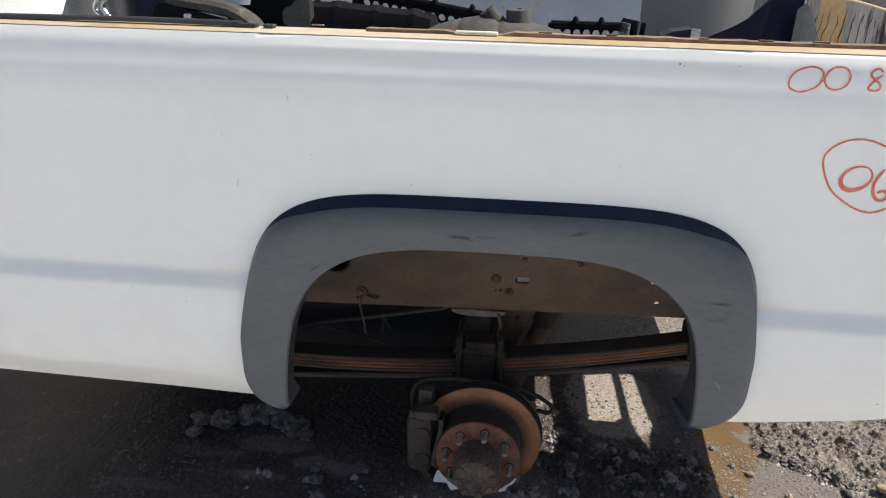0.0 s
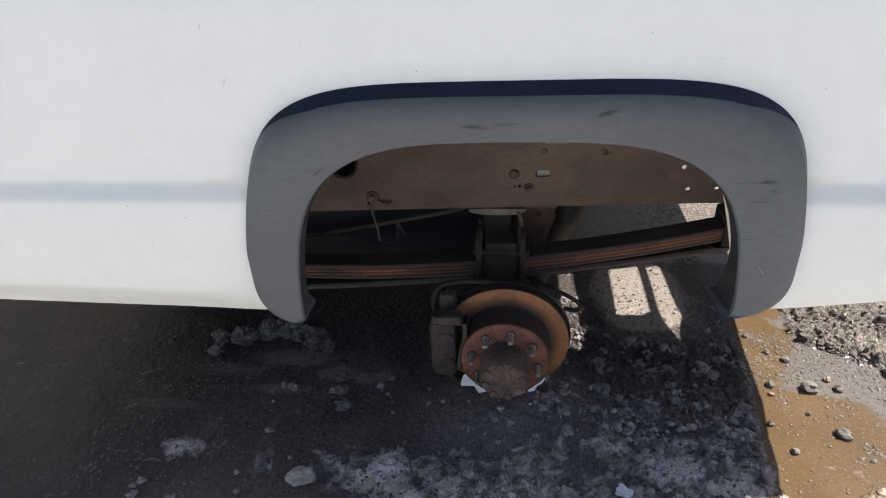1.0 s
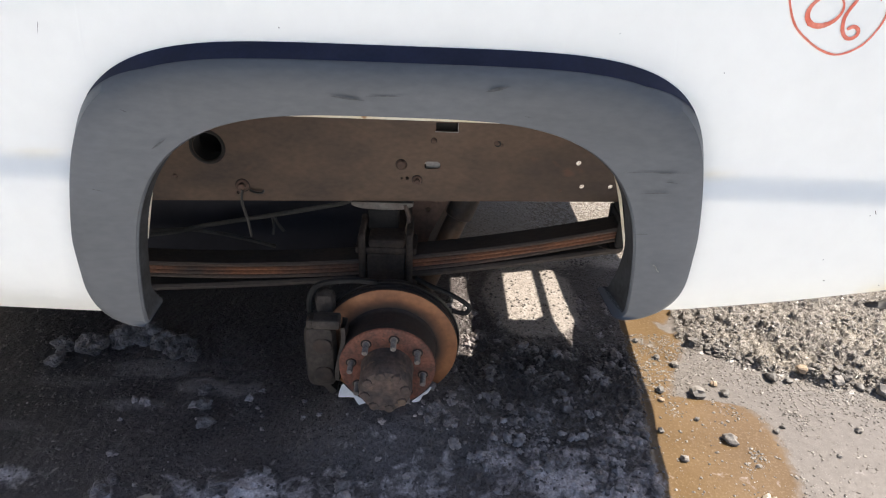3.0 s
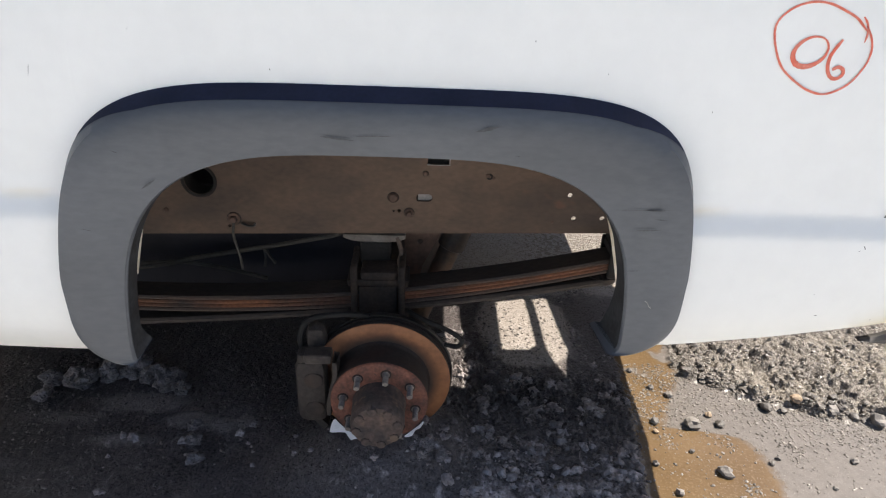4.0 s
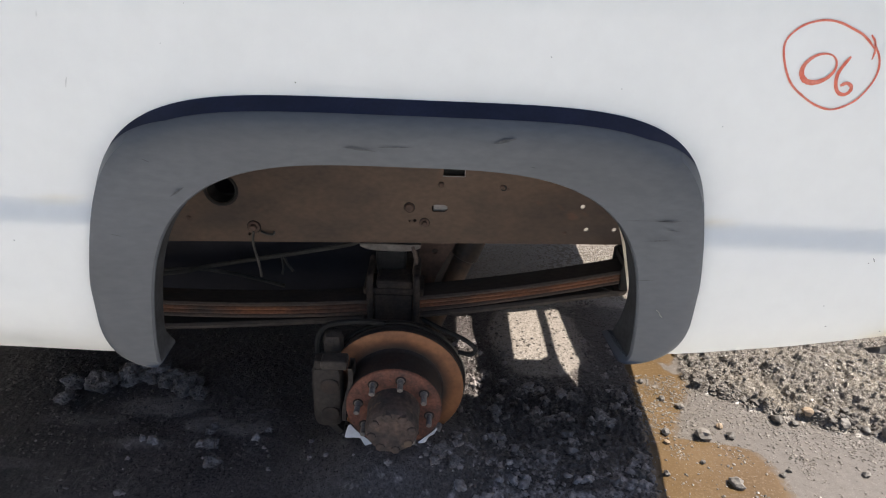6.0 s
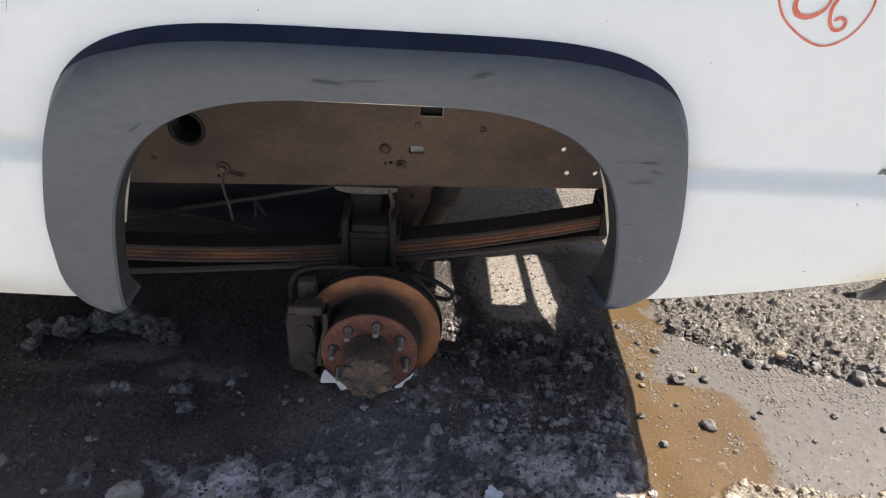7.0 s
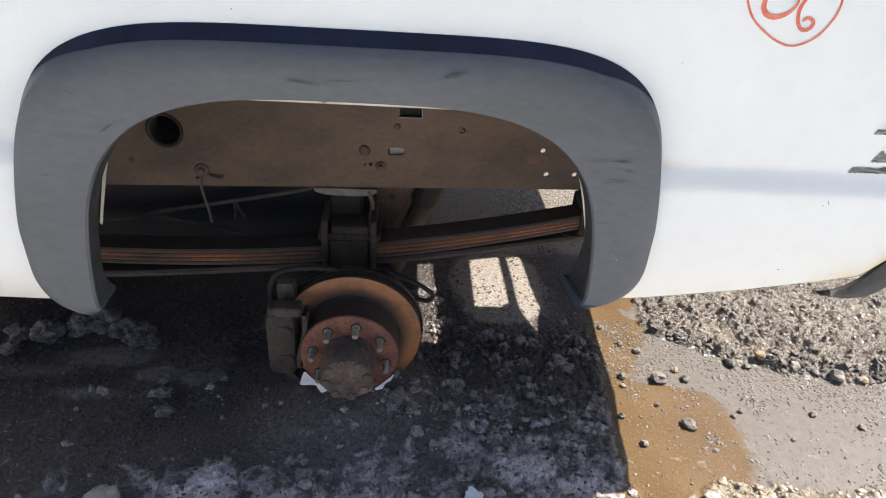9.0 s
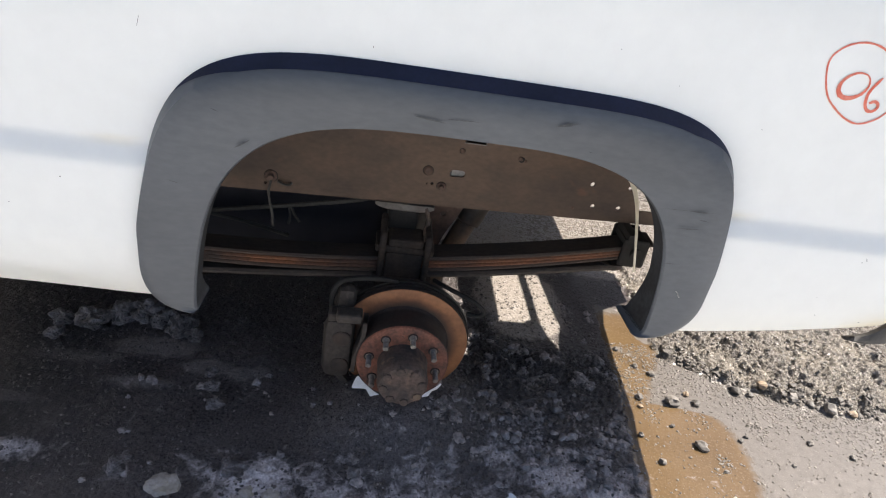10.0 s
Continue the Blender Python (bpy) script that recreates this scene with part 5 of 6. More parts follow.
        vs = [bm.verts.new(on_side(x + (a * math.cos(t) * c - b * math.sin(t) * s) * k, z + (a * math.cos(t) * s + b * math.sin(t) * c) * k, 0.0010)) for t, k in ((2 * math.pi * i / 10, 0.8 + 0.4 * random.random()) for i in range(10))]
        bm.faces.new(vs)
        part("paint_chip", bm, chip_grey if b > 0.005 else chip_dark, truck)
    # torn remains of a badge and its glue
    for x0, x1, z0, z1 in ((0.848, 0.901, 0.7635, 0.7755), (0.899, 0.96, 0.764, 0.778), (0.881, 0.955, 0.784, 0.806), (0.865, 0.89, 0.834, 0.844), (0.875, 0.889, 0.864, 0.874), (0.879, 0.955, 0.8475, 0.8515), (0.895, 0.955, 0.822, 0.825)):
        bm = bmesh.new()
        n = 22
        lean = 0.010
        low = [(x0 + (x1 - x0) * i / n, z0 + (z1 - z0) * 0.30 * abs(noise.noise(Vector((i * 0.8, z0 * 90, 0))))) for i in range(n + 1)]
        top = [(u + lean * (z1 - z0) / 0.02, z1 - (z1 - z0) * 0.45 * abs(noise.noise(Vector((i * 0.9, x0 * 90, 3))))) for i, (u, _) in enumerate(low)]
        loft(bm, [[on_side(u, v, 0.0012) for u, v in ln] for ln in (low, top)])
        part("badge_residue", bm, residue, truck)


build_marks()


def build_bumper():
    bm = bmesh.new()
    rows = []
    xs = (0.894, 0.921, 0.944, 0.965, 0.982, 0.997, 1.021, 1.06)
    los = (0.512, 0.507, 0.505, 0.506, 0.508, 0.514, 0.533, 0.565)
    his = (0.514, 0.518, 0.528, 0.545, 0.565, 0.589, 0.625, 0.67)
    for x in np.linspace(0.894, 1.06, 24):
        lo, hi = float(np.interp(x, xs, los)), float(np.interp(x, xs, his))
        rows.append([Vector((x, -0.040 + dy, z)) for dy, z in ((0.0, lo), (-0.005, (lo + hi) / 2), (0.0, hi), (0.004, hi + 0.001), (0.009, hi), (0.009, lo), (0.0, lo))])
    loft(bm, rows)
    cap_ends(bm)
    bp = part("rear_bumper", bm, bumper_plastic, truck, "dull dark plastic end of the rear bumper", smooth=True)
    # near-black plate put in for the shaded gap between panel and bumper
    bm = bmesh.new()
    plate(bm, [(0.985, 0.535), (1.000, 0.524), (1.08, 0.605), (1.08, 0.70), (0.998, 0.70)], [], lambda u, v, w: Vector((u, 0.03 + w, v)), 0.05)
    part("bumper_bracket", bm, grime, bp)


build_bumper()

# ---- things lying in the bed ----
BED = 0.793


def thing(name, bm, material, label, category, smooth=False, group=""):
    ob = part(name, bm, material, None, "", smooth)
    return tagged(ob, label, category, group)


def hex_plate(bm, w, h, cell, place, thick):
    holes = []
    rows_n, cols = int(h / (cell * 0.87)), int(w / cell)
    for j in range(rows_n):
        for i in range(cols - (j % 2)):
            u = (i + 0.75 + 0.5 * (j % 2)) * cell
            v = (j + 0.75) * cell * 0.87
            if u < w - cell * 0.5 and v < h - cell * 0.5:
                holes.append(circle(u, v, cell * 0.40, 6, cell * 0.36))
    plate(bm, [(0, 0), (w, 0), (w, h), (0, h)], holes, place, thick)


def sheet(pts, y, thick=0.006, bow=0.008, lean=0.0, steps=8):
    """A sheet standing on the bed floor under a top edge of (x, z) points; lean moves its top away."""
    bm = bmesh.new()
    rows = []
    m = len(pts) - 1
    for i in range(4 * m + 1):
        k = min(m - 1, i // 4)
        t = i / 4 - k
        x, top = (pts[k][j] * (1 - t) + pts[k + 1][j] * t for j in (0, 1))
        s = i / (4 * m)
        rows.append([Vector((x, y - bow * math.sin(math.pi * s) + lean * (z - top), z)) for z in np.linspace(BED, top, steps)])
    loft(bm, rows)
    thicken(bm, thick)
    return bm


def build_grille(x0, y, w, h, top, slope, label):
    g = new("grille")
    tagged(g, label, "grille", "grilles in the bed")
    g.matrix_world = Matrix.Translation((x0, y, 0))
    bm = bmesh.new()
    hex_plate(bm, w, h, 0.026, lambda u, v, q: Vector((u, q + (v - h) * -0.35, top - h + v + slope * u)), 0.010)
    part("mesh", bm, black_plastic, g)
    bm = bmesh.new()
    for v in (0.0, h):
        tube(bm, [(0, (v - h) * -0.35, top - h + v), (w, (v - h) * -0.35, top - h + v + slope * w)], 0.008, 8)
    for u in (0.0, w):
        tube(bm, [(u, h * 0.35, top - h + slope * u), (u, 0, top + slope * u)], 0.008, 8)
    part("frame", bm, black_plastic, g, smooth=True)
    for u in (w * 0.3, w * 0.62, w * 0.9):
        bm = bmesh.new()
        lathe(bm, [(0.009, -0.004), (0.008, 0.008), (0.004, 0.015), (0.0, 0.016)], axis_to=(0, 0, 1), origin=(u, -0.002, top + slope * u + 0.004), seg=12)
        part("peg", bm, black_plastic, g, smooth=True)
    for u in (0.03, w - 0.03):
        bm = bmesh.new()
        box(bm, u - 0.012, u + 0.012, h * 0.35 - 0.01, h * 0.35 + 0.01, BED, top - h + slope * u + 0.01, 0.003)
        part("foot", bm, black_plastic, g)


def build_junk():
    build_grille(-0.414, 0.62, 0.36, 0.16, 1.318, -0.165, "black plastic honeycomb grille leaning in the bed")
    build_grille(0.123, 0.66, 0.215, 0.13, 1.239, -0.01, "black plastic mesh insert lying in the bed")
    # ribbed black duct
    d = new("air_duct")
    tagged(d, "ribbed black plastic air duct lying in the bed", "duct")
    bm = bmesh.new()
    rows = []
    top = ((-0.527, 1.272), (-0.462, 1.288), (-0.373, 1.286), (-0.278, 1.277), (-0.204, 1.272), (-0.167, 1.265), (-0.159, 1.244))
    for i in range(49):
        x = top[0][0] + (top[-1][0] - top[0][0]) * i / 48
        up = float(np.interp(x, [p[0] for p in top], [p[1] for p in top])) + (0.0035 if i % 12 in (5, 6) else 0.0)
        rows.append([Vector((x, 0.36 + dy, z)) for dy, z in ((0.0, BED), (-0.012, 1.05), (-0.008, up - 0.045), (0.006, up - 0.012), (0.03, up), (0.10, up - 0.004), (0.14, up - 0.03), (0.15, BED), (0.0, BED))])
    loft(bm, rows)
    cap_ends(bm)
    part("body", bm, black_plastic, d, smooth=True)
    for x, z in ((-0.444, 1.288), (-0.403, 1.286), (-0.350, 1.282), (-0.218, 1.272), (-0.174, 1.266)):
        bm = bmesh.new()
        rows = [[Vector((x + dx * (0.8 + 0.3 * t), 0.36 + 0.03 * t - 0.010 * math.sin(3.1 * t), z - 0.05 + 0.053 * t)) for dx in (-0.006, -0.003, 0.003, 0.006)] for t in (0.0, 0.3, 0.6, 0.85, 1.0)]
        loft(bm, rows)
        thicken(bm, 0.006)
        part("rib", bm, black_plastic, d, smooth=True)
    # grey cover with two round caps
    c = new("engine_cover")
    tagged(c, "dusty grey plastic engine cover with round caps", "cover")
    ridge = ((-0.181, 1.228), (-0.142, 1.245), (-0.097, 1.258), (-0.047, 1.265), (0.011, 1.259), (0.055, 1.256), (0.099, 1.246), (0.154, 1.228))
    bm = bmesh.new()
    rows = []
    for i in range(57):
        x = ridge[0][0] + (ridge[-1][0] - ridge[0][0]) * i / 56
        up = float(np.interp(x, [p[0] for p in ridge], [p[1] for p in ridge]))
        up -= 0.004 if i in (14, 15, 29, 30) else 0.0
        rows.append([Vector((x, 0.22 + dy, z)) for dy, z in ((0.0, BED), (-0.004, up - 0.07), (0.02, up - 0.035), (0.06, up - 0.010), (0.11, up), (0.17, up - 0.006), (0.22, up - 0.04), (0.24, BED), (0.0, BED))])
    loft(bm, rows)
    cap_ends(bm)
    part("shell", bm, dusty_grey, c, smooth=True)
    for (x, z), r, tilt, hh in zip(((-0.024, 1.264), (0.038, 1.261)), (0.019, 0.027), (35, 3), (0.016, 0.020)):
        bm = bmesh.new()
        lathe(bm, [(r * 1.3, -0.03), (r * 1.2, -0.012), (r, -0.004), (r, hh - 0.003), (r * 0.92, hh), (0.008, hh), (0.006, hh - 0.003), (0.0, hh - 0.003)], axis_to=(math.sin(radians(tilt)) * -1, -0.15, math.cos(radians(tilt))), origin=(x, 0.33, z), seg=28)
        part("cap", bm, dusty_grey, c, smooth=True)
    # stack of slats
    for i, (x, z) in enumerate(((0.306, 1.247), (0.317, 1.255), (0.330, 1.255), (0.342, 1.250))):
        bm = bmesh.new()
        rows = [[Vector((x - 0.03 + dx + 0.03 * t, 0.5 + dy, BED + (z - BED) * t)) for dx, dy in ((0, 0), (0.006, 0), (0.006, 0.14), (0, 0.14), (0, 0))] for t in (0, 0.5, 1)]
        loft(bm, rows)
        cap_ends(bm)
        thing("trim_slat", bm, (chrome_dull, black_plastic, grey_plastic, black_plastic)[i], "thin trim slat standing in the bed", "trim", group="trim slats in the bed")
    # large grey curved panel with a crease
    pn = thing("body_panel", sheet(((0.388, 1.327), (0.454, 1.331), (0.532, 1.335), (0.625, 1.333), (0.695, 1.325)), 0.85, 0.006, 0.05, 0.10), grey_panel, "pale grey curved body panel standing in the bed", "panel", smooth=True)
    bm = bmesh.new()
    tube(bm, [(0.533, 0.795, 1.10), (0.524, 0.80, 1.20), (0.530, 0.808, 1.30)], 0.0022, 6)
    part("crease", bm, grey_panel, pn, smooth=True)
    # small dark bracket with bright end
    br = new("bracket")
    tagged(br, "black metal bracket with a bare steel end", "bracket")
    bm = bmesh.new()
    rows = [[Vector((x, 0.26 + dy, z)) for dy, z in ((0, BED), (0, h), (0.05, h + 0.004), (0.05, BED), (0, BED))] for x, h in ((0.342, 1.234), (0.364, 1.243), (0.404, 1.249))]
    loft(bm, rows)
    cap_ends(bm)
    part("arm", bm, tank_plastic, br)
    bm = bmesh.new()
    box(bm, 0.400, 0.420, 0.256, 0.30, BED, 1.249, 0.002)
    part("end_plate", bm, chrome_dull, br)
    # dark fender sweeping up
    thing("fender_liner", sheet(((0.443, 1.223), (0.468, 1.237), (0.499, 1.252), (0.527, 1.270), (0.545, 1.290), (0.562, 1.306), (0.572, 1.316), (0.644, 1.317)), 0.34, 0.006, 0.02), navy_gloss, "dark navy curved fender panel standing in the bed", "fender", smooth=True)
    bm = bmesh.new()
    rows = [[Vector((x + dx, 0.328 + dy, z)) for dx, dy in ((0, 0), (0.003, 0), (0.003, 0.01), (0, 0.01), (0, 0))] for x, z in ((0.620, BED), (0.64, 1.22), (0.641, 1.317))]
    loft(bm, rows)
    cap_ends(bm)
    thing("white_strip", bm, paper_white, "thin white strip standing beside the dark fender", "strip")
    thing("grey_wedge", sheet(((0.619, 1.291), (0.631, 1.304), (0.645, 1.280), (0.675, 1.221)), 0.30, 0.004), grey_plastic, "dull grey plastic wedge beside the board", "panel")
    # weathered board with black streaks
    w = new("weathered_board")
    tagged(w, "peeling tan plywood board with black streaks", "board")
    part("board", sheet(((0.646, 1.326), (0.696, 1.315), (0.756, 1.303), (0.814, 1.288), (0.852, 1.281)), 0.34, 0.012, 0.0, 0.06, 6), board_wood, w)
    bm = bmesh.new()
    tube(bm, [(x, 0.336, z) for x, z in ((0.694, 1.316), (0.754, 1.304), (0.812, 1.289), (0.849, 1.283))], 0.005, 8)
    part("edge_strip", bm, rail_tan, w, smooth=True)
    bm = bmesh.new()
    rows = []
    for k in range(19):
        z = 1.14 + 0.178 * k / 18
        y = 0.327 + 0.06 * (z - 1.31)
        rows.append([Vector((u, y, z)) for u in (0.672, 0.700, 0.728 + 0.016 * noise.noise(Vector((z * 45, 3, 0))) - 0.12 * (z - 1.25))])
    loft(bm, rows)
    part("veneer_patch", bm, veneer, w, "orange-tan peeling veneer")
    for x, z in ((0.669, 1.281), (0.681, 1.288), (0.694, 1.295), (0.713, 1.284), (0.728, 1.291), (0.745, 1.284), (0.761, 1.285), (0.779, 1.281), (0.799, 1.277)):
        bm = bmesh.new()
        rows = []
        for k in range(15):
            zz = z + (1.15 - z) * k / 14
            q = 0.0010 * (0.4 + 1.6 * abs(noise.noise(Vector((x * 60, zz * 90, 0))))) * (1.0 if 0 < k < 14 else 0.2)
            xx = x + 0.005 * noise.noise(Vector((x * 20, zz * 40, 4))) + 0.10 * (zz - z)
            rows.append([Vector((xx + s, 0.326 + 0.06 * (zz - 1.3), zz)) for s in (-q, q)])
        loft(bm, rows)
        part("crack", bm, chip_dark, w)
    # front end of the bed: white fender, grey liner, trim, navy door skin, grey lens
    wf = thing("white_fender", sheet(((-1.584, 1.320), (-1.478, 1.321), (-1.338, 1.322), (-1.238, 1.324), (-1.213, 1.294)), 0.62, 0.006, 0.04, 0.95), white_paint, "white painted fender panel standing in the bed", "fender", smooth=True)
    bm = bmesh.new()
    rows = [[Vector((x, 0.572, z + s)) for s in (-0.0012, 0.0012)] for x, z in ((-1.496, 1.231), (-1.422, 1.248), (-1.331, 1.267), (-1.234, 1.283))]
    loft(bm, rows)
    part("seam", bm, chip_dark, wf)
    thing("wheel_liner", sheet(((-1.242, 1.222), (-1.206, 1.249), (-1.175, 1.296), (-1.140, 1.308), (-1.104, 1.308)), 0.55, 0.005, 0.03), grey_plastic, "dull grey plastic wheel liner standing in the bed", "liner", smooth=True)
    bm = bmesh.new()
    for pts in (((-1.033, 1.299), (-1.063, 1.261), (-1.047, 1.239), (-1.038, 1.222)), ((-1.013, 1.300), (-1.041, 1.267), (-1.033, 1.245), (-1.021, 1.225))):
        tube(bm, [(x, 0.45, z) for x, z in pts] + [(pts[-1][0] + 0.03, 0.46, 1.1), (pts[-1][0] + 0.03, 0.46, BED)], 0.006, 8)
    thing("window_channel", bm, chrome_dull, "bent bright metal window channel in the bed", "trim", smooth=True)
    thing("grey_plate", sheet(((-1.054, 1.301), (-1.032, 1.302), (-1.006, 1.302)), 0.48, 0.004), grey_panel, "pale grey sheet behind the bent channel", "panel")
    thing("door_skin", sheet(((-0.971, 1.303), (-0.941, 1.304), (-0.911, 1.301), (-0.886, 1.299), (-0.847, 1.300)), 0.42, 0.006, 0.03), navy_gloss, "glossy navy blue door skin standing in the bed", "door panel", smooth=True)
    thing("black_bracket", sheet(((-0.871, 1.225), (-0.845, 1.265), (-0.829, 1.280), (-0.807, 1.273), (-0.785, 1.247), (-0.764, 1.224)), 0.37, 0.006), black_plastic, "black plastic bracket standing in the bed", "bracket")
    # curved grey lens with a thick rim
    ln = new("lamp_housing")
    tagged(ln, "dirty grey plastic lamp housing lying in the bed", "lamp housing")
    edge = ((-0.798, 1.299), (-0.746, 1.292), (-0.691, 1.286), (-0.650, 1.278), (-0.617, 1.264), (-0.591, 1.247), (-0.577, 1.230))
    bm = bmesh.new()
    rows = []
    for i in range(37):
        x = edge[0][0] + (edge[-1][0] - edge[0][0]) * i / 36
        z = float(np.interp(x, [p[0] for p in edge], [p[1] for p in edge]))
        rows.append([Vector((x, 0.33 + dy, max(BED, z + dz))) for dy, dz in ((0.01, -0.030), (-0.004, -0.024), (-0.006, -0.010), (0.004, 0.0), (0.05, 0.002), (0.08, -0.03), (0.01, -0.030))])
    loft(bm, rows)
    cap_ends(bm)
    part("rim", bm, dusty_lens, ln, "dusty grey translucent rim", smooth=True)
    part("body", sheet(((-0.799, 1.279), (-0.739, 1.262), (-0.684, 1.250), (-0.629, 1.238), (-0.585, 1.221)), 0.345, 0.02, 0.0), black_plastic, ln)
    bm = bmesh.new()
    box(bm, -0.752, -0.733, 0.318, 0.330, 1.245, 1.256, 0.002)
    part("clip", bm, chrome_dull, ln)
    thing("white_cover", sheet(((-0.811, 1.304), (-0.756, 1.310), (-0.695, 1.311), (-0.655, 1.306)), 0.52, 0.006, 0.02), paper_white, "bright white plastic cover standing in the bed", "cover", smooth=True)
    thing("black_cover", sheet(((-0.703, 1.273), (-0.636, 1.275), (-0.626, 1.310), (-0.552, 1.311), (-0.494, 1.306)), 0.46, 0.008), black_plastic, "black plastic cover standing in the bed", "cover")
    bm = sheet(((-0.520, 1.263), (-0.498, 1.275), (-0.476, 1.301), (-0.455, 1.306), (-0.447, 1.286)), 0.36, 0.004)
    thing("plastic_shard", bm, dusty_grey, "torn grey plastic shard standing in the bed", "plastic")


build_junk()

# ---- stones, ice and litter on the ground ----


def lump(r, seed, squash=0.65, jag=0.35, sub=2):
    bm = bmesh.new()
    bmesh.ops.create_icosphere(bm, subdivisions=sub, radius=1.0)
    for v in bm.verts:
        d = v.co.normalized()
        k = 1 + jag * noise.noise(d * 1.3 + Vector((seed, 0, 0))) + jag * 0.5 * noise.noise(d * 3.1 + Vector((0, seed, 0))) + (jag * 0.30 * noise.noise(d * 7.0 + Vector((seed, seed, 0))) if sub > 2 else 0.0)
        v.co = Vector((d.x * k * r * 1.15, d.y * k * r, d.z * k * r * squash))
    return bm


def lay(name, bm, material, x, y, r, label, category, group, turn=0.0, sink=0.25, squash=0.65, smooth=False):
    ob = thing(name, bm, material, label, category, smooth, group)
    ob.matrix_world = Matrix.Translation((x, y, ground_z(x, y) + r * squash * (1 - 2 * sink) * 0.9)) @ Matrix.Rotation(turn, 4, "Z")
    return ob


def build_stones():
    rows = ((0.818, 0.285, 0.019, stone_grey), (0.719, 0.297, 0.011, stone_dark), (0.839, 0.12, 0.016, stone_grey), (0.893, 0.289, 0.012, stone_dark), (0.625, 0.124, 0.014, dirty_ice), (1.225, 0.34, 0.017, stone_grey), (1.333, 0.304, 0.021, stone_grey),
            (1.144, 0.38, 0.014, stone_tan), (0.676, 0.147, 0.008, stone_dark), (0.705, 0.058, 0.009, stone_grey), (1.188, 0.164, 0.009, stone_grey), (0.97, 0.155, 0.007, stone_dark), (0.994, 0.171, 0.006, stone_dark), (0.751, 0.436, 0.009, stone_dark),
            (0.794, 0.404, 0.010, stone_grey), (0.875, 0.325, 0.009, stone_tan), (1.05, 0.358, 0.015, stone_dark), (1.092, 0.346, 0.010, stone_dark), (1.283, 0.327, 0.012, stone_dark), (0.711, 0.259, 0.007, stone_tan), (0.781, 0.191, 0.006, stone_dark), (0.711, 0.512, 0.008, stone_dark),
            (0.948, 0.628, 0.012, stone_dark), (1.33, 0.764, 0.016, stone_dark), (1.402, 0.295, 0.012, stone_tan), (1.293, 0.123, 0.008, stone_grey), (1.089, 0.078, 0.005, stone_grey), (0.875, 0.042, 0.005, stone_grey))
    for i, (x, y, r, m) in enumerate(rows):
        lab = {"stone_grey": "rough grey stone on the wet ground", "stone_dark": "small dark wet stone on the ground", "stone_tan": "smooth tan pebble on the ground", "dirty_ice": "lump of dirty ice on the ground"}[m.name]
        lay("ice_lump" if m is dirty_ice else "stone", lump(r, i * 3.7, 0.75, 0.5), m, x, y, r, lab, "ice" if m is dirty_ice else "stone", "stones on the ground", i * 1.3, 0.12, 0.75)
    ice = ((-0.49, -0.102, 0.029, clear_ice, 0.34), (-0.601, -0.065, 0.020, dirty_ice, 0.7), (-0.586, -0.041, 0.014, dirty_ice, 0.7), (-0.464, 0.2, 0.018, dirty_ice, 0.8), (-0.441, 0.14, 0.018, dirty_ice, 0.7), (-0.477, 0.25, 0.016, dirty_ice, 0.7), 
           (-0.835, 0.415, 0.036, dirty_ice, 0.9), (-0.913, 0.414, 0.026, dirty_ice, 0.9), (-0.904, 0.35, 0.020, dirty_ice, 0.9), (-0.774, 0.456, 0.034, dirty_ice, 0.9), (-0.714, 0.469, 0.038, dirty_ice, 0.9), (-0.654, 0.445, 0.034, dirty_ice, 0.9), (-0.602, 0.42, 0.036, dirty_ice, 0.8), (-0.558, 0.388, 0.020, dirty_ice, 0.9),
           (-0.353, -0.056, 0.022, dirty_ice, 0.6), (-0.262, -0.118, 0.016, clear_ice, 0.5), (-0.315, -0.115, 0.014, clear_ice, 0.5), (-0.08, -0.075, 0.012, frost_clod, 0.6), (0.111, 0.112, 0.016, dirty_ice, 0.7), (0.141, 0.091, 0.014, dirty_ice, 0.7), (0.36, 0.182, 0.016, dirty_ice, 0.7), 
           (0.502, -0.145, 0.022, clear_ice, 0.8), (0.589, -0.134, 0.022, clear_ice, 0.8), (0.633, -0.082, 0.014, clear_ice, 0.8), (0.808, -0.098, 0.018, clear_ice, 0.6))
    for i, (x, y, r, m, sq) in enumerate(ice):
        if m is clear_ice and x > 0.4:
            r, sq = r * 0.72, sq * 0.7
        lay("ice_chunk", lump(r, 50 + i * 2.9, sq, 0.5, 4), m, x, y, r, "dirty grey ice chunk on the mud" if m is dirty_ice else "pale half-melted ice chunk on the ground", "ice", "ice chunks", i * 0.9, 0.30, sq, True)
    # torn paper: two scraps by the snow, two shards below the hub
    for x, y, w, h, turn, tip, lift in ((0.278, -0.106, 0.027, 0.021, -0.4, 0.12, 0.016), (0.290, -0.158, 0.046, 0.021, -0.55, 0.10, 0.018)):
        bm = bmesh.new()
        n = 16
        rim = []
        for i in range(n):
            a = 2 * math.pi * i / n
            k = 0.75 + 0.5 * noise.noise(Vector((math.cos(a) * 2, math.sin(a) * 2, x * 40)))
            rim.append(bm.verts.new((w * math.cos(a) * k, h * math.sin(a) * k, 0.003 * math.sin(3 * a))))
        bm.faces.new(rim)
        thicken(bm, 0.0012)
        ob = thing("paper_scrap", bm, paper_white, "torn white scrap of paper on the mud", "paper", group="paper scraps")
        ob.matrix_world = Matrix.Translation((x, y, ground_z(x, y) + lift)) @ Matrix.Rotation(turn, 4, "Z") @ Matrix.Rotation(tip, 4, "X")
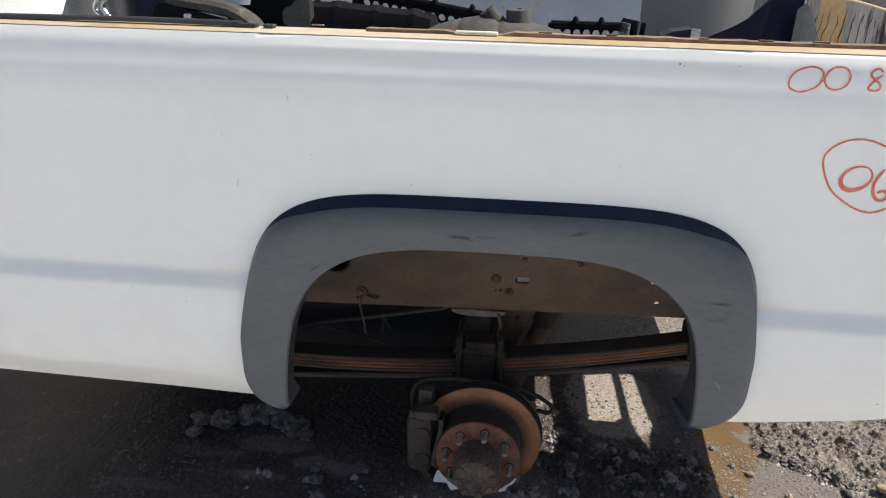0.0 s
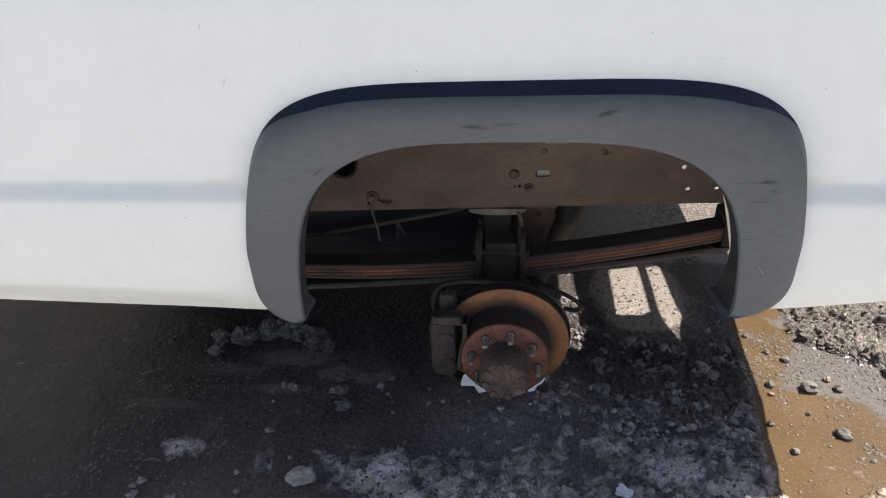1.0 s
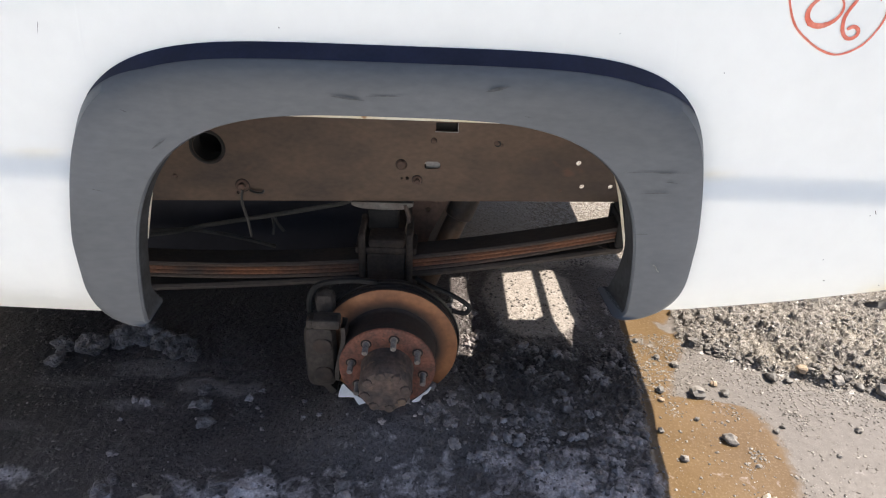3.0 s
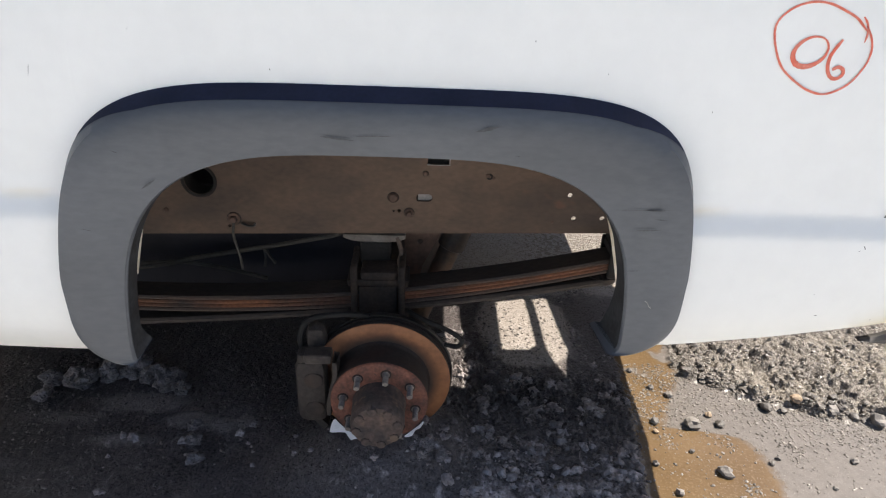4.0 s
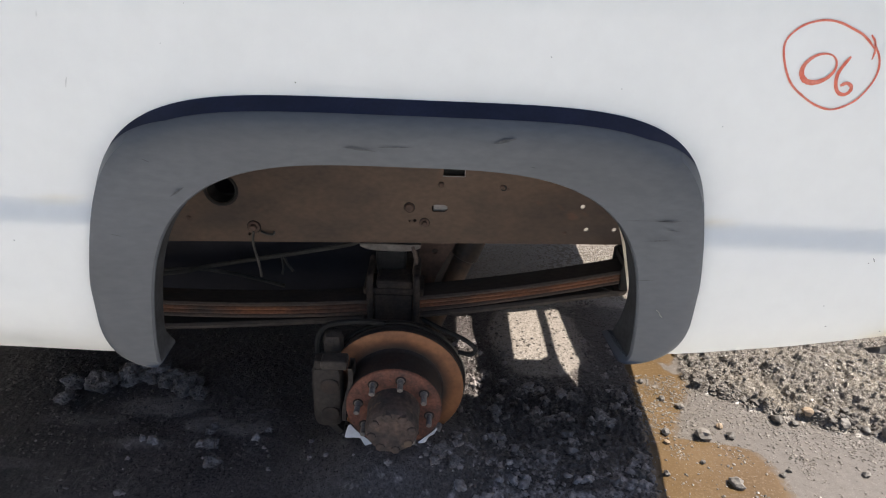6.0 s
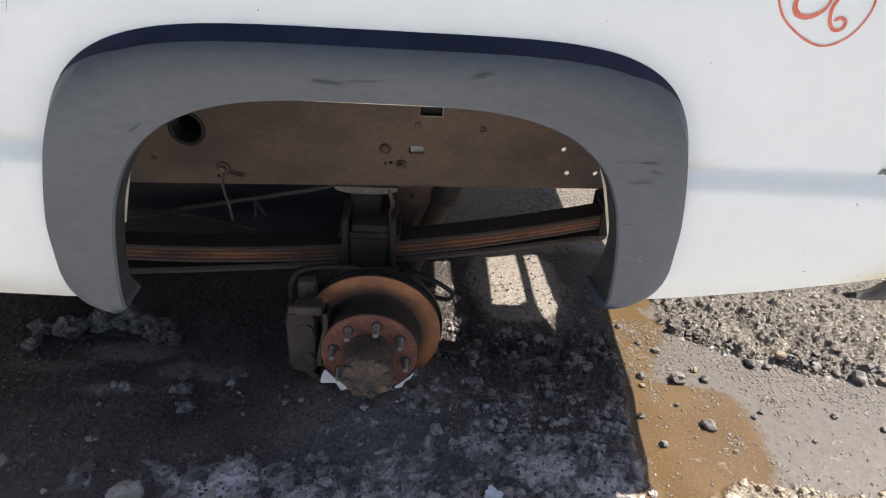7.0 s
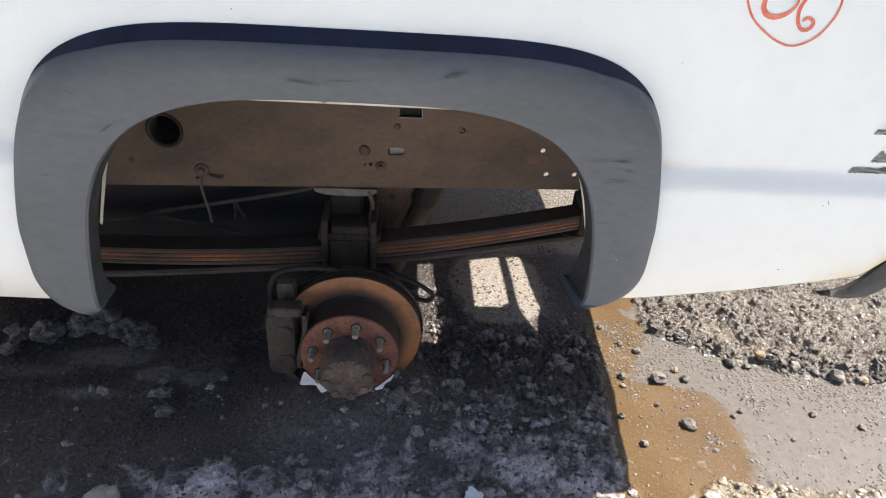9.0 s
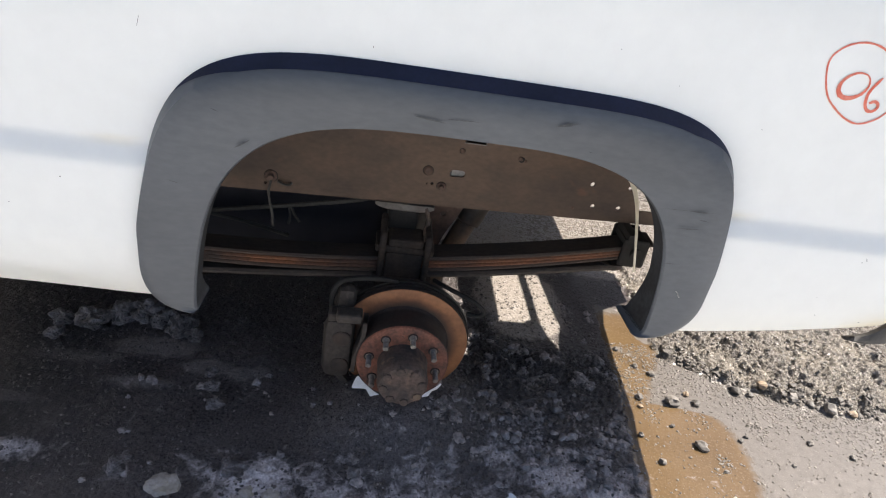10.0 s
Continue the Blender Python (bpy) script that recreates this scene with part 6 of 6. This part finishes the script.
    # torn paper wedged round the foot of the hub
    for a0, a1, reach, lab in ((204, 256, 0.022, "torn white paper wedged under the rusty hub"), (302, 336, 0.006, "thin white paper edge wedged under the rusty hub")):
        bm = bmesh.new()
        rows = []
        for i in range(25):
            t = i / 24
            a = radians(a0 + (a1 - a0) * t)
            r = 0.1112 + reach * (1.25 * max(0.0, 1 - abs(t - 0.22) / 0.24) + 0.6 * max(0.0, 1 - abs(t - 0.66) / 0.3))
            rows.append([Vector((q * math.cos(a), 0.118 + 0.004 * math.sin(4 * t) - 0.25 * (q - 0.104), 0.2 + q * math.sin(a))) for q in (0.108, r)])
        loft(bm, rows)
        thicken(bm, 0.0012)
        thing("paper_shard", bm, paper_white, lab, "paper", group="paper scraps")


build_stones()


def scatter(name, count, material, place, size, label, sub=1, seed=1, flat=0.55, jag=0.45, sink=0.2, smooth=False):
    """Many small lumps in one mesh: place() gives x, y or None, size() a radius."""
    rnd = random.Random(seed)
    shapes = []
    for k in range(14):
        base = bmesh.new()
        bmesh.ops.create_icosphere(base, subdivisions=sub, radius=1.0)
        pts = []
        for v in base.verts:
            d = v.co.normalized()
            q = 1 + jag * noise.noise(d * 1.2 + Vector((k * 7.1, seed, 0))) + jag * 0.7 * noise.noise(d * 2.6 + Vector((seed, k * 5.3, 0))) + jag * 0.35 * noise.noise(d * 5.5 + Vector((k, seed, 3)))
            pts.append(d * q)
        shapes.append((np.array(pts), np.array([[v.index for v in f.verts] for f in base.faces])))
        base.free()
    V, F, n, k = [], [], 0, 0
    while k < count:
        q = place(rnd)
        if q is None:
            continue
        bv, bf = shapes[rnd.randrange(14)]
        r, a = size(rnd), rnd.random() * 6.28
        v = bv * np.array([r * (0.8 + 0.6 * rnd.random()), r * (0.8 + 0.4 * rnd.random()), r * flat * (0.75 + 0.5 * rnd.random())])
        c, s = math.cos(a), math.sin(a)
        V.append(np.stack([v[:, 0] * c - v[:, 1] * s + q[0], v[:, 0] * s + v[:, 1] * c + q[1], v[:, 2] + ground_z(*q) + r * sink], 1))
        F.append(bf + n)
        n += len(bv)
        k += 1
    me = bpy.data.meshes.new(name)
    me.from_pydata(np.concatenate(V).tolist(), [], np.concatenate(F).tolist())
    me.polygons.foreach_set("use_smooth", [smooth] * len(me.polygons))
    me.materials.append(material)
    return tagged(new(name, me), label, "gravel", kind="stuff")


def patchy(x, y, scale, seed, lo=-0.25, hi=0.2):
    return ramp01(noise.noise(Vector((x * scale, y * scale, seed))), lo, hi)


def in_shade(rnd):
    x, y = rnd.uniform(-1.1, 0.67), rnd.uniform(-0.2, 1.1)
    if x > shade_edge(y) + 0.01:
        return None
    dense = 0.22 + 0.78 * ramp01(x, 0.05, 0.25) * ramp01(y, 0.12, 0.34) * (1 - 0.75 * ramp01(y, 0.62, 0.75)) + 0.12 * patchy(x, y, 4, 2, 0.0, 0.4)
    if 0.30 < x < 0.57 and y > 0.45:
        dense *= 0.12
    return (x, y) if rnd.random() < dense * (0.15 + 0.85 * patchy(x, y, 12, 6)) else None


def in_churn(rnd):
    x, y = rnd.uniform(-0.35, 0.67), rnd.uniform(-0.05, 0.72)
    if x > shade_edge(y) + 0.01 or (x < 0.12 and y > 0.30):
        return None
    dense = (0.08 + 0.92 * ramp01(x, 0.05, 0.24)) * (0.55 + 0.45 * ramp01(y, 0.22, 0.36))
    if 0.31 < x < 0.57 and y > 0.47:
        return None
    return (x, y) if rnd.random() < dense * patchy(x, y, 17, 14, 0.0, 0.40) ** 1.5 else None


def in_frost(rnd):
    x, y = rnd.uniform(-0.9, 0.66), rnd.uniform(-0.2, 0.30)
    if x > shade_edge(y):
        return None
    dense = (0.10 + 0.90 * ramp01(x, 0.0, 0.25)) * patchy(x, y, 15, 8, -0.1, 0.4) * ramp01(0.30 - y, 0.0, 0.1)
    return (x, y) if rnd.random() < dense else None


def in_crust(rnd):
    x, y = rnd.uniform(0.82, 1.75), rnd.uniform(0.25, 1.3)
    return (x, y) if rnd.random() < zone_at(1, x, y) * (0.10 + 0.90 * patchy(x, y, 6, 1, -0.1, 0.3)) else None


def crust_rim(rnd):
    x = rnd.uniform(0.85, 1.7)
    y = float(gravel_line(x)) + abs(rnd.gauss(0.0, 0.05)) - 0.012
    return (x, y) if x > 0.9 or rnd.random() < 0.5 else None


def on_flat(rnd):
    x, y = rnd.uniform(0.64, 1.7), rnd.uniform(-0.16, 0.72)
    if y > gravel_line(x) + 0.03 or x < shade_edge(y):
        return None
    near = ramp01(gravel_line(x) - y, 0.24, 0.0) if x > 0.86 else 0.6 * ramp01(y, 0.22, 0.32)
    patch = patchy(x, y, 13, 3, 0.28, 0.5) * 0.5
    return (x, y) if rnd.random() < 0.05 + patch + 0.95 * near ** 1.6 else None


def by_snow(rnd):
    x = rnd.uniform(0.46, 1.35)
    lo, hi = float(snow_line(x)), float(ice_line(x))
    y = rnd.uniform(lo - 0.01, max(hi, lo + 0.02) + 0.012)
    return (x, y) if rnd.random() < 0.15 + 0.85 * patchy(x, y, 9, 5) else None


def in_patch(rnd):
    x, y = rnd.uniform(0.29, 0.60), rnd.uniform(0.42, 1.05)
    return (x, y) if rnd.random() < 0.35 + 0.65 * patchy(x, y, 14, 9) else None


scatter("patch_gravel", 1300, pale_grit, in_patch, lambda r: 0.0010 + 0.0042 * r.random() ** 4, "wet grit and pebbles on the trodden ground", seed=12)
scatter("mud_grit", 16000, mud_clod, in_shade, lambda r: 0.0009 + 0.0042 * r.random() ** 3, "small dark clods of mud and grit", seed=3)
scatter("mud_clods", 820, mud_lump, in_churn, lambda r: 0.0022 + 0.0105 * r.random() ** 4, "rounded dark clods of churned wet mud", sub=3, seed=4, flat=0.75, jag=0.8, sink=0.1, smooth=True)
scatter("frozen_clods", 360, frost_clod, in_frost, lambda r: 0.0020 + 0.0100 * r.random() ** 4, "small frozen pale grey clods", sub=3, seed=9, flat=0.75, jag=0.8, smooth=True)
scatter("crust_gravel", 3600, gravel_grey, in_crust, lambda r: 0.0010 + 0.0060 * r.random() ** 4, "loose grey gravel on the broken crust", seed=5)
scatter("crust_chunks", 320, crust_clod, crust_rim, lambda r: 0.003 + 0.008 * r.random() ** 2.5, "broken chunks of dried mud along the crust", sub=2, seed=6, flat=0.6, jag=0.7)
scatter("fine_gravel", 15000, pale_grit, on_flat, lambda r: 0.0007 + 0.0032 * r.random() ** 4, "fine grit on the wet ground", seed=7)
scatter("melting_ice", 150, melt_ice, by_snow, lambda r: 0.0016 + 0.009 * r.random() ** 3, "small tan lumps of melting ice along the snow", sub=3, seed=11, flat=0.6, smooth=True)
